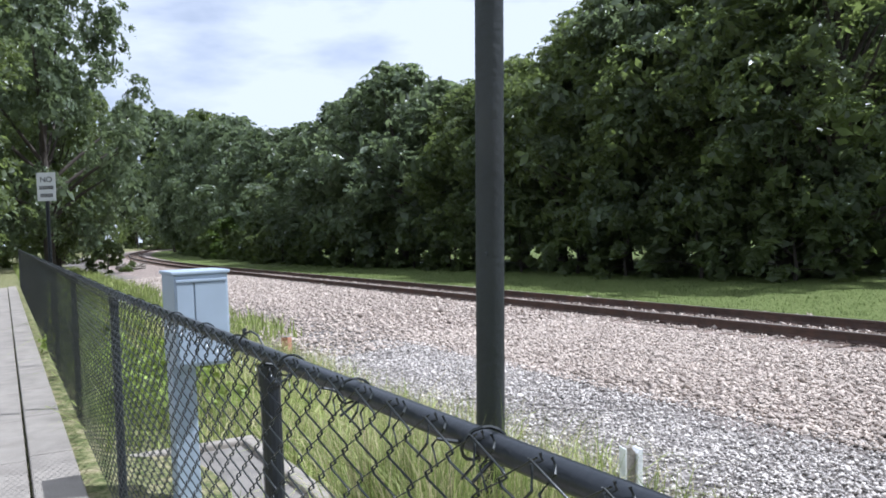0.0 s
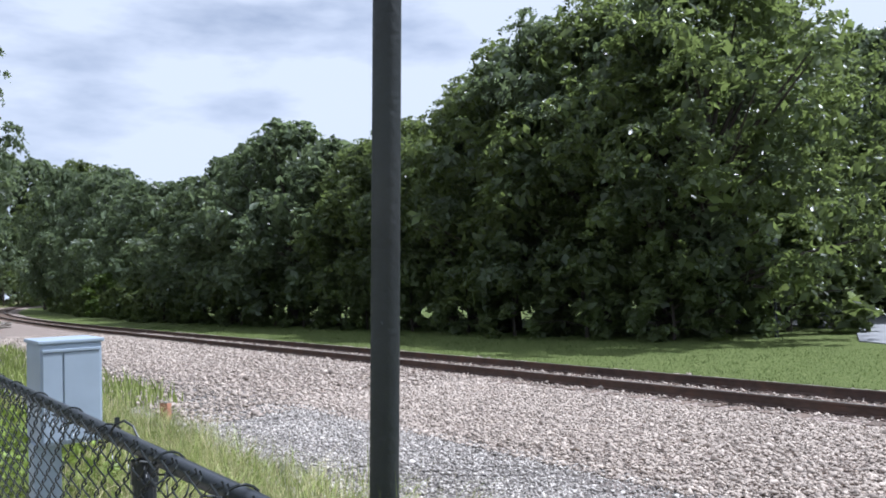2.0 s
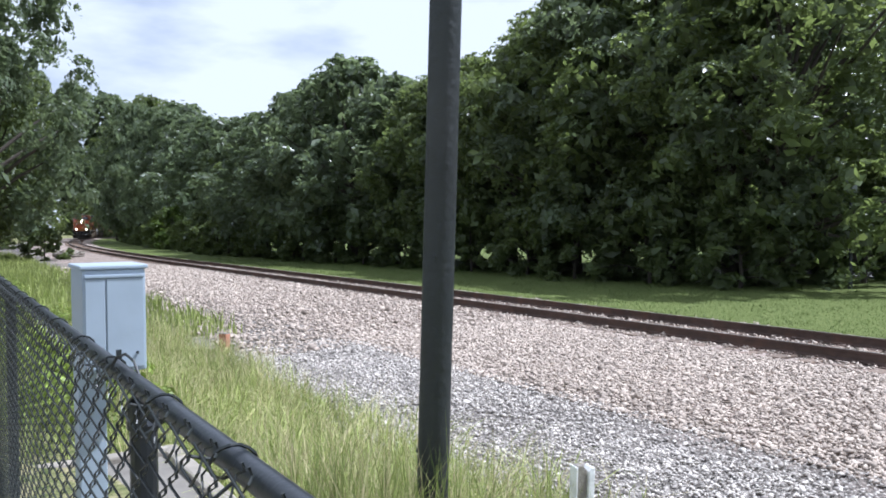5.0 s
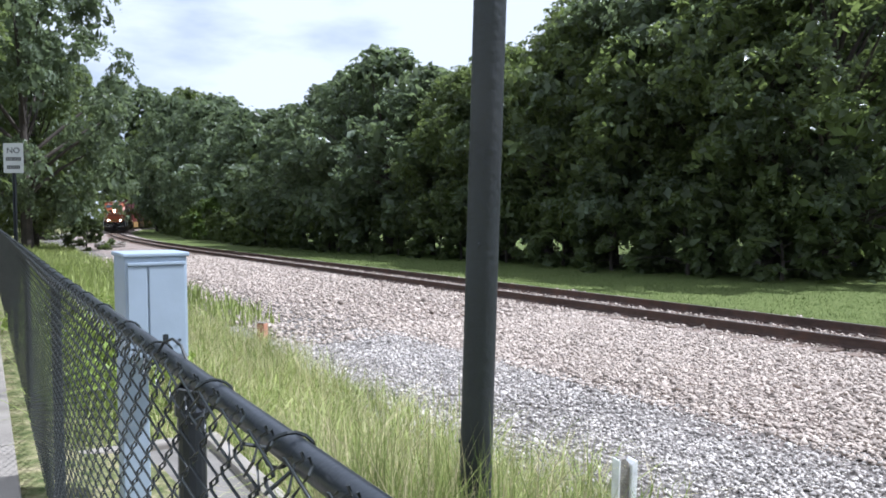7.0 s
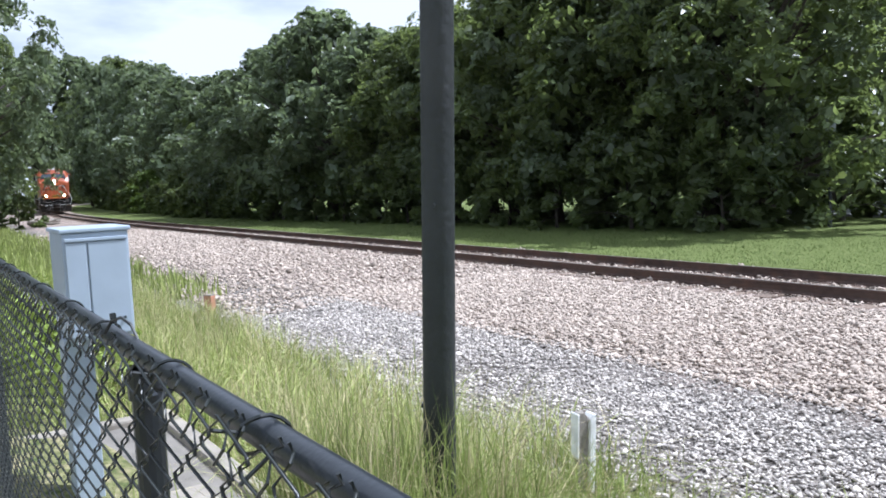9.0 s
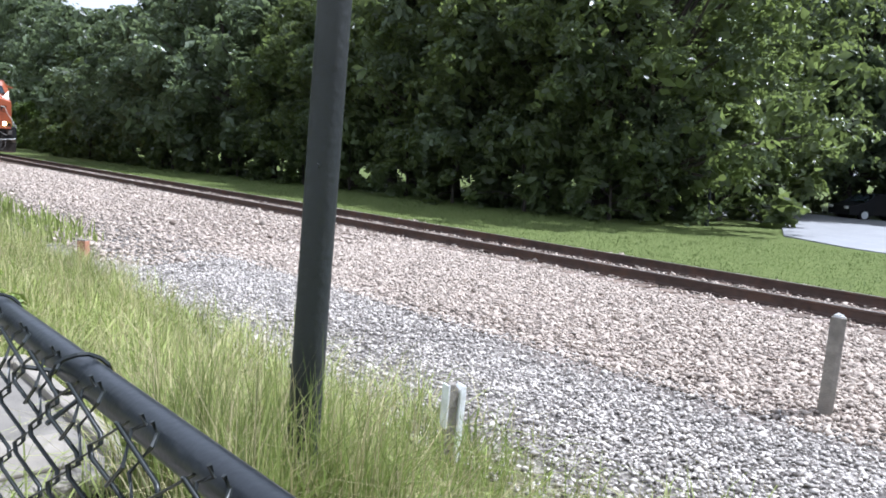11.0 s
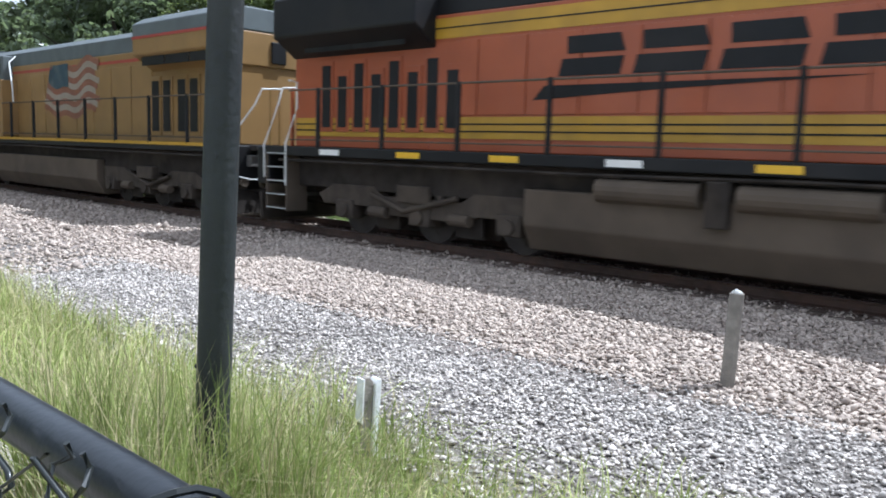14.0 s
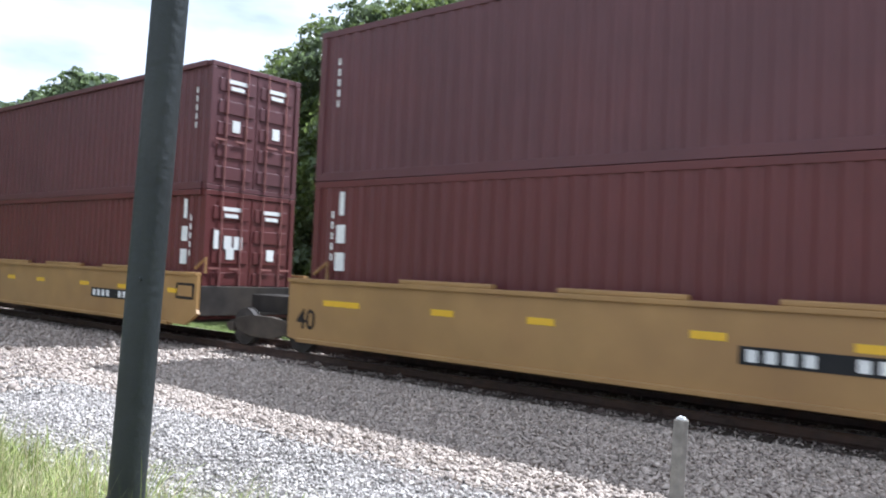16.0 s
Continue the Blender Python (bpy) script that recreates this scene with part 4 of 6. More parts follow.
def loco_common(loco, body_mat, rail_mat, tank_label, tank_end=3.1, reservoirs=True, rail_end=5.2):
    """Frame, tank, trucks, walkway rails, couplers: shared by both engines. Nose towards +x."""
    part("underframe", box(B(), -10.3, 10.3, -1.2, 1.2, 0.95, 1.6, 0.03), M_UNDER, loco)
    part("walkway", box(B(), -10.45, 10.45, -1.53, 1.53, 1.60, 1.80, 0.02), M_BLACK, loco, "black walkway with reflector blocks")
    bm = B()
    ys = 1.42
    prism(bm, [(-ys, 1.22), (ys, 1.22), (ys, 0.62), (1.2, 0.20), (-1.2, 0.20), (-ys, 0.62)], "x", -4.0, tank_end, 0.03)
    tank = part("fuel_tank", bm, M_TANK, loco, tank_label)
    for sd in (-1, 1):
        bm = B()
        for xa, xb in ((-2.7, -1.2), (-0.7, 0.9)):
            disc(bm, ((xa + xb) / 2, sd * 1.40, 1.28), (1, 0, 0), 0.19, xb - xa, 16)
        if reservoirs:
            part("air_reservoir", bm, M_TANK, loco)
            part("tank_bracket", box(B(), -1.1, -0.8, sd * 1.40 - 0.16, sd * 1.40 + 0.16, 0.85, 1.5, 0.02), M_UNDER, loco)
        part("pipe_run", tube(B(), [(-10, sd * 1.5, 1.5), (-3, sd * 1.5, 1.5), (0, sd * 1.5, 1.54), (10, sd * 1.5, 1.52)], 0.03, 6), M_UNDER, loco)
    loco_truck(loco, 6.35)
    loco_truck(loco, -6.35)
    for e in (1, -1):
        part("pilot_plate", box(B(), min(e * 10.35, e * 10.75), max(e * 10.35, e * 10.75), -1.5, 1.5, 0.95, 1.78, 0.03), M_BLACK, loco)
        bm = B()
        prism(bm, [(-1.45, 0.16), (1.45, 0.16), (1.50, 0.75), (0.4, 0.75), (0.4, 0.62), (-0.4, 0.62), (-0.4, 0.75), (-1.50, 0.75)], "x", e * 10.6, e * 10.68)
        for v in bm.verts:
            v.co.x += e * (0.35 * (1 - abs(v.co.y) / 1.5)) * (1.0 if v.co.z < 0.5 else 0.4)
        part("plough", bm, M_UNDER, loco, "steel plough with a scuffed pale lower edge")
        bm = B()
        prism(bm, [(-1.42, 0.10), (1.42, 0.10), (1.42, 0.17), (-1.42, 0.17)], "x", e * 10.70, e * 10.72)
        for v in bm.verts:
            v.co.x += e * 0.35 * (1 - abs(v.co.y) / 1.5)
        part("plough_edge", bm, M_TANK, loco)
        bm = box(B(), min(e * 10.5, e * 11.0), max(e * 10.5, e * 11.0), -0.16, 0.16, 0.72, 1.02, 0.03)
        box(bm, min(e * 10.95, e * 11.2), max(e * 10.95, e * 11.2), -0.14, 0.20, 0.66, 1.05, 0.05)
        part("coupler", bm, M_UNDER, loco)
        for k, yy in enumerate((-0.85, -0.62, -0.42, 0.42, 0.62, 0.85)):
            bm = tube(B(), [(e * 10.76, yy, 1.0), (e * 10.95, yy, 0.85), (e * 11.0, yy * 0.95, 0.5), (e * 10.92, yy * 0.8, 0.34)], 0.03, 6)
            box(bm, e * 10.92 - 0.05, e * 10.92 + 0.05, yy * 0.8 - 0.06, yy * 0.8 + 0.04, 0.26, 0.36, 0.01)
            part("air_hose", bm, M_HOSE, loco)
        bm = box(B(), min(e * 10.74, e * 10.86), max(e * 10.74, e * 10.86), -0.34, 0.34, 0.62, 0.70, 0.01)
        box(bm, min(e * 10.74, e * 10.86), max(e * 10.74, e * 10.86), -0.34, 0.34, 1.04, 1.12, 0.01)
        for s in (-1, 1):
            box(bm, min(e * 10.74, e * 10.86), max(e * 10.74, e * 10.86), s * 0.34 - 0.04, s * 0.34 + 0.04, 0.62, 1.12, 0.01)
        part("coupler_pocket", bm, M_HOSE, loco)
        part("anticlimber", box(B(), min(e * 10.7, e * 10.98), max(e * 10.7, e * 10.98), -1.15, 1.15, 1.66, 1.79, 0.02), body_mat if e > 0 else M_UNDER, loco)
        for yy in (-1.1, 1.1):
            box_m = box(B(), min(e * 10.74, e * 10.9), max(e * 10.74, e * 10.9), yy - 0.13, yy + 0.13, 1.28, 1.56, 0.02)
            part("jumper_socket", box_m, M_HOSE, loco)
            part("poling_plate", disc(B(), (e * 10.77, yy * 1.18, 0.92), (1, 0, 0), 0.11, 0.05, 12), M_TANK, loco)
        for k in range(5):
            part("cable_tail", tube(B(), [(e * 10.78, -0.75 + 0.37 * k, 1.5), (e * 10.92, -0.72 + 0.36 * k, 1.3), (e * 10.88, -0.66 + 0.33 * k, 1.02)], 0.02, 6), M_HOSE, loco)
        bm = tube(B(), [(e * 10.8, -0.95 + 0.19 * k, 1.42 - 0.14 * math.sin(k / 10 * math.pi * 2.2 + 0.3) - 0.05) for k in range(11)], 0.02, 6)
        part("white_cable", bm, M_HANDRAIL, loco, "looped pale cable")
        part("cut_lever", tube(B(), [(e * 10.8, -1.45, 1.05), (e * 10.95, -1.3, 1.0), (e * 10.95, -0.6, 0.95), (e * 10.9, -0.2, 1.05)], 0.018, 6), M_HANDRAIL, loco)
        part("cut_lever", tube(B(), [(e * 10.8, 1.45, 1.05), (e * 10.95, 1.3, 1.0), (e * 10.95, 0.6, 0.95), (e * 10.9, 0.2, 1.05)], 0.018, 6), M_HANDRAIL, loco)
        for sd in (-1, 1):
            steps_block(loco, min(e * 9.75, e * 10.4), max(e * 9.75, e * 10.4), sd, M_TANK if rail_mat is M_HANDRAIL else body_mat)
            # white corner grab rails: one beside the steps, one sweeping up to the platform gate
            part("grab_rail", tube(B(), [(e * 9.72, sd * 1.56, 0.95), (e * 9.72, sd * 1.56, 1.85), (e * 9.85, sd * 1.25, 2.35), (e * 9.9, sd * 1.15, 2.5), (e * 9.9, sd * 1.15, 2.98), (e * 9.9, sd * 1.35, 3.0)], 0.018, 8), M_HANDRAIL, loco, "white grab rail")
            part("grab_rail", tube(B(), [(e * 10.6, sd * 1.35, 1.0), (e * 10.5, sd * 1.5, 1.1), (e * 10.45, sd * 1.55, 1.8), (e * 10.72, sd * 1.0, 2.6), (e * 10.78, sd * 0.85, 2.92), (e * 10.78, sd * 0.35, 2.95)], 0.018, 8), M_HANDRAIL, loco, "white grab rail")
            for yy in (0.35, 0.6):
                part("gate_post", box(B(), e * 10.76 - 0.03, e * 10.76 + 0.03, sd * yy - 0.03, sd * yy + 0.03, 1.8, 2.93), body_mat, loco)
    for sd in (-1, 1):
        xs = [x for x in (-8.8 + 1.75 * k for k in range(9)) if x < rail_end]
        for x in xs:
            part("stanchion", disc(B(), (x, sd * 1.5, 2.3), (0, 0, 1), 0.045, 1.05, 8), M_BLACK, loco)
        part("handrail", tube(B(), [(-9.7, sd * 1.5, 2.8), (rail_end, sd * 1.5, 2.8)], 0.018, 6), M_BLACK if rail_mat is M_BLACK else M_TANK, loco)
        part("mid_rail", tube(B(), [(-9.7, sd * 1.5, 1.92), (rail_end, sd * 1.5, 1.92)], 0.014, 6), M_TANK, loco)


def hood_section(x0, x1, half, z0, z1, top_half, bev=0.02):
    return prism(B(), [(-half, z0), (half, z0), (half, z1), (top_half, z1 + 0.18), (-top_half, z1 + 0.18), (-half, z1)], "x", x0, x1, bev)


def cab_and_nose(loco, mat, roof_mat):
    """Wide cab, hipped nose, windscreens."""
    cab = part("cab", prism(B(), [(-1.52, 1.8), (1.52, 1.8), (1.52, 4.16), (1.24, 4.46), (0.75, 4.58), (-0.75, 4.58), (-1.24, 4.46), (-1.52, 4.16)], "x", 5.3, 7.75, 0.03), mat, loco)
    # sloping front of the cab from the nose to the roof
    bm = B()
    prof_b = [(-1.52, 2.85), (1.52, 2.85), (1.52, 3.9), (1.2, 4.36), (0.75, 4.5), (-0.75, 4.5), (-1.2, 4.36), (-1.52, 3.9)]
    prof_f = [(-1.44, 2.85), (1.44, 2.85), (1.44, 3.32), (1.0, 3.48), (0.6, 3.60), (-0.6, 3.60), (-1.0, 3.48), (-1.44, 3.32)]
    back = [bm.verts.new((7.7, a, b)) for a, b in prof_b]
    mid = [bm.verts.new((8.05, a * 0.985, b)) for a, b in prof_b]
    fwd = [bm.verts.new((8.55, a, b)) for a, b in prof_f]
    for P, Q in ((back, mid), (mid, fwd)):
        for i in range(8):
            bm.faces.new((P[i], P[(i + 1) % 8], Q[(i + 1) % 8], Q[i]))
    bm.faces.new(back)
    bm.faces.new(fwd[::-1])
    part("cab_front", bm, mat, loco)
    nose = B()
    rear = [(-1.48, 1.8), (1.48, 1.8), (1.48, 3.34), (0.0, 3.70), (-1.48, 3.34)]
    front = [(-1.36, 1.8), (1.36, 1.8), (1.36, 3.20), (0.0, 3.60), (-1.36, 3.20)]
    A = [nose.verts.new((7.7, a, b)) for a, b in rear]
    A2 = [nose.verts.new((8.5, a, b)) for a, b in rear]
    C = [nose.verts.new((9.55, a, b)) for a, b in front]
    for P, Q in ((A, A2), (A2, C)):
        for i in range(5):
            nose.faces.new((P[i], P[(i + 1) % 5], Q[(i + 1) % 5], Q[i]))
    nose.faces.new(A)
    nose.faces.new(C[::-1])
    bmesh.ops.bevel(nose, geom=list(nose.edges), offset=0.035, segments=2, affect="EDGES", profile=0.5)
    nose_ob = part("nose", nose, mat, loco)
    for sd in (-1, 1):
        # windscreens lie on the slope between roof and nose
        P = [(8.17, sd * 0.16, 4.13), (8.15, sd * 1.08, 4.06), (8.37, sd * 1.22, 3.66), (8.37, sd * 0.16, 3.74)]
        bm = B()
        lo = [bm.verts.new(p) for p in P]
        hi = [bm.verts.new((p[0] + 0.1, p[1], p[2] + 0.05)) for p in P]
        bm.faces.new(lo)
        bm.faces.new(hi[::-1])
        for i in range(4):
            bm.faces.new((lo[i], lo[(i + 1) % 4], hi[(i + 1) % 4], hi[i]))
        part("windscreen", bm, M_GLASS, loco, "dark tinted windscreen")
        part("windscreen_frame", tube(B(), [(p[0] + 0.09, p[1], p[2] + 0.045) for p in P], 0.03, 6, True), M_BLACK, loco)
        part("wiper", tube(B(), [(8.52, sd * 0.62, 3.70), (8.48, sd * 0.66, 3.76), (8.42, sd * 1.0, 3.84)], 0.014, 6), M_BLACK, loco)
        for k, (xa, xb) in enumerate(((5.55, 6.15), (6.3, 6.9), (7.05, 7.55))):
            w = part("side_window", box(B(), xa, xb, sd * 1.53 - 0.012, sd * 1.53 + 0.012, 3.60, 4.10, 0.02), M_GLASS, loco)
        part("window_mirror", box(B(), 7.0, 7.12, sd * 1.56, sd * 1.66, 3.5, 4.02, 0.01) if sd > 0 else box(B(), 7.0, 7.12, -1.66, -1.56, 3.5, 4.02, 0.01), M_ROOFPANEL, loco)
        part("sunshade", prism(B(), [(sd * 1.52, 4.13), (sd * 1.86, 4.06), (sd * 1.86, 4.09), (sd * 1.50, 4.22)], "x", 5.5, 7.6), mat, loco)
        for xx in (9.62,):
            h = part("ditch_light", disc(B(), (10.62, sd * 0.86, 1.98), (1, 0, 0), 0.13, 0.16, 14), M_BLACK, loco)
            part("lens", disc(B(), (10.71, sd * 0.86, 1.98), (1, 0, 0), 0.10, 0.03, 14), M_HEADLIGHT, h, "lit ditch light")
            part("light_box", box(B(), 10.4, 10.62, sd * 0.86 - 0.17, sd * 0.86 + 0.17, 1.8, 2.16, 0.02), mat, loco)
    board = part("headlight_panel", box(B(), 9.52, 9.60, -0.13, 0.15, 3.06, 3.56, 0.02), M_BLACK, loco)
    for z in (3.19, 3.42):
        part("headlight", disc(B(), (9.62, 0.01, z), (1, 0, 0), 0.105, 0.03, 14), M_HEADLIGHT, board, "lit headlight")
    part("nose_door", box(B(), 9.50, 9.585, -0.92, -0.26, 1.85, 3.42, 0.03), mat, loco)
    part("door_window", box(B(), 9.58, 9.60, -0.66, -0.36, 3.08, 3.36, 0.05), M_GLASS, loco)
    for sd in (-1, 1):
        nb = part("number_board", box(B(), 7.98, 8.16, sd * 0.62 - 0.36, sd * 0.62 + 0.36, 4.20, 4.47, 0.02), M_BLACK, loco)
        lettering("number_text", "8213" if mat is M_ORANGE else "2534", 0.26, M_PLATE, nb, pose(8.165, sd * 0.62, 4.25, 90, 0, 90), 0.002)
    part("horn", tube(B(), [(6.2, 0.2, 4.6), (6.2, 0.2, 4.72), (6.7, 0.2, 4.74)], [0.05, 0.05, 0.1], 10), M_ROOFPANEL, loco)
    part("roof_hatch", box(B(), 6.4, 7.4, -0.55, 0.55, 4.57, 4.64, 0.02), M_ROOFPANEL if mat is M_ORANGE else roof_mat, loco)
    front = ("cab", "cab_front", "nose", "windscreen", "windscreen_frame", "wiper", "side_window", "window_mirror", "sunshade", "headlight_panel", "headlight", "nose_door", "door_window", "number_board", "horn", "roof_hatch")
    for o in loco.children_recursive:
        if o.name.split(".")[0] in front:
            for v in o.data.vertices:
                v.co.x += 0.55
        elif o.name.startswith("number_text"):
            o.location.x += 0.55
    return cab, nose_ob


def hood_doors(loco, x0, x1, z0, z1, y, mat, n, sd, name="hood_door"):
    w = (x1 - x0) / n
    for k in range(n):
        ya, yb = (y, y + 0.02) if sd > 0 else (-y - 0.02, -y)
        part(name, box(B(), x0 + k * w + 0.02, x0 + (k + 1) * w - 0.02, ya, yb, z0, z1, 0.006), mat, loco)


def build_orange_engine():
    loco = tagged(empty("locomotive"), "orange and black freight locomotive with lit headlights leading the train", "locomotive", group="locomotives")
    loco_common(loco, M_ORANGE, M_HANDRAIL, "dusty grey fuel tank")
    cab_and_nose(loco, M_ORANGE, M_BLACK)
    part("front_skirt", box(B(), 9.55, 10.72, -1.0, 1.0, 1.80, 1.9, 0.01), M_YELLOWSTRIPE, loco)
    # cab-side electrical box, hood, radiator
    part("engine_hood", hood_section(-6.4, 5.3, 0.98, 1.8, 3.74, 0.98), M_ORANGE, loco)
    part("hood_roof", hood_section(-6.4, 5.3, 0.95, 3.92, 4.30, 0.62), M_BLACK, loco)
    part("radiator_body", hood_section(-10.15, -6.4, 0.98, 1.8, 3.3, 0.98), M_ORANGE, loco)
    part("radiator_wing", prism(B(), [(-0.98, 3.42), (0.98, 3.42), (1.52, 3.75), (1.52, 4.42), (1.2, 4.60), (-1.2, 4.60), (-1.52, 4.42), (-1.52, 3.75)], "x", -10.2, -6.3, 0.03), M_BLACK, loco)
    part("electric_cabinet", box(B(), 2.6, 5.87, -1.35, 1.35, 1.8, 3.75, 0.03), M_ORANGE, loco)
    part("roof_grille", box(B(), -9.8, -7.0, -1.1, 1.1, 4.6, 4.63), M_ROOFPANEL, loco, "pale radiator roof panels")
    part("exhaust", box(B(), -2.6, -1.6, -0.4, 0.4, 4.4, 4.62, 0.03), M_BLACK, loco)
    for sd in (-1, 1):
        f = lambda x0, x1, y, z0, z1, m, nm: part(nm, box(B(), x0, x1, y if sd > 0 else -y - 0.006, y + 0.006 if sd > 0 else -y, z0, z1), m, loco)
        f(-10.1, 2.55, 0.985, 2.0, 2.33, M_YELLOWSTRIPE, "lower_stripe")
        f(2.62, 5.85, 1.355, 2.0, 2.33, M_YELLOWSTRIPE, "lower_stripe")
        f(5.9, 8.25, 1.525, 2.0, 2.33, M_YELLOWSTRIPE, "lower_stripe")
        f(8.32, 9.0, 1.49, 2.0, 2.33, M_YELLOWSTRIPE, "lower_stripe")
        for z in (2.11, 2.22):
            f(-10.1, 2.55, 0.992, z - 0.012, z + 0.012, M_BLACK, "stripe_line")
            f(2.62, 5.85, 1.362, z - 0.012, z + 0.012, M_BLACK, "stripe_line")
            f(5.9, 8.25, 1.532, z - 0.012, z + 0.012, M_BLACK, "stripe_line")
        f(-6.3, 2.55, 0.985, 3.55, 3.86, M_YELLOWSTRIPE, "upper_stripe")
        f(-6.3, 2.55, 0.992, 3.70, 3.72, M_BLACK, "stripe_line")
        hood_doors(loco, -6.3, 2.5, 2.36, 3.50, 0.985, M_ORANGE, 9, sd)
        for k in range(8):
            x = -9.15 + 0.47 * k
            g = part("louvre_door", box(B(), x - 0.19, x + 0.19, sd * 0.995 - 0.014, sd * 0.995 + 0.014, 2.08, 3.34 if k % 2 == 0 else 3.16, 0.008), M_ORANGE, loco)
            part("louvre", box(B(), x - 0.125, x + 0.125, sd * 1.012 - 0.006, sd * 1.012 + 0.006, 2.16, 3.26 if k % 2 == 0 else 3.06), M_BLACK, g)
        hood_doors(loco, -9.6, -6.8, 3.48, 3.7, 1.2, M_BLACK, 2, sd, "intake_screen")
        y = 1.012 * sd
        yy = y if sd > 0 else y
        bar_letters(loco, -3.75, 1.2, 2.88, 3.42, -1.012 if sd < 0 else 1.016, M_BLACK)
        part("swoosh", prism(B(), [(-4.2, 2.56), (-2.2, 2.66), (0.6, 2.76), (-2.2, 2.76), (-4.0, 2.76)], "y", yy - 0.003, yy + 0.003), M_BLACK, loco)
        lettering("number_text", "8213", 0.76, M_BLACK, loco, pose(7.35, sd * 1.532, 2.93, 90, 0, 0 if sd < 0 else 180), 0.003)
        for k in range(9):
            x = -8.7 + 2.05 * k
            part("reflector", box(B(), x, x + 0.55, sd * 1.535 - 0.004, sd * 1.535 + 0.004, 1.64, 1.75), M_REFLECT if k % 3 else M_PLATE, loco)
        part("data_plate", box(B(), 8.0, 8.22, sd * 1.534 - 0.004, sd * 1.534 + 0.004, 1.95, 2.25), M_PLATE, loco)
        for k, x in enumerate((6.4, 7.4)):
            part("louvre_panel", box(B(), x - 0.35, x + 0.35, sd * 1.536 - 0.008, sd * 1.536 + 0.008, 1.86, 2.34, 0.004), M_YELLOWSTRIPE, loco)
    # company mark on the nose as plain shapes
    for k in range(4):
        a = -1.05 + k * 0.56
        part("nose_lettering_bar", prism(B(), [(a, 2.70), (a + 0.16, 2.70), (a + 0.28, 2.98), (a + 0.12, 2.98)], "x", 10.14, 10.15), M_BLACK, loco)
        part("nose_lettering_bar", prism(B(), [(a + 0.2, 2.86), (a + 0.42, 2.86), (a + 0.48, 2.98), (a + 0.26, 2.98)], "x", 10.14, 10.15), M_BLACK, loco)
    part("nose_swoosh", prism(B(), [(-1.2, 2.56), (1.1, 2.62), (1.1, 2.65), (-1.2, 2.63)], "x", 10.14, 10.15), M_BLACK, loco)
    part("nose_stripe", box(B(), 10.10, 10.122, -1.3, 1.3, 1.86, 2.0), M_BLACK, loco)
    part("nose_stripe", box(B(), 10.105, 10.126, -1.3, 1.3, 2.0, 2.06), M_YELLOWSTRIPE, loco)
    return loco


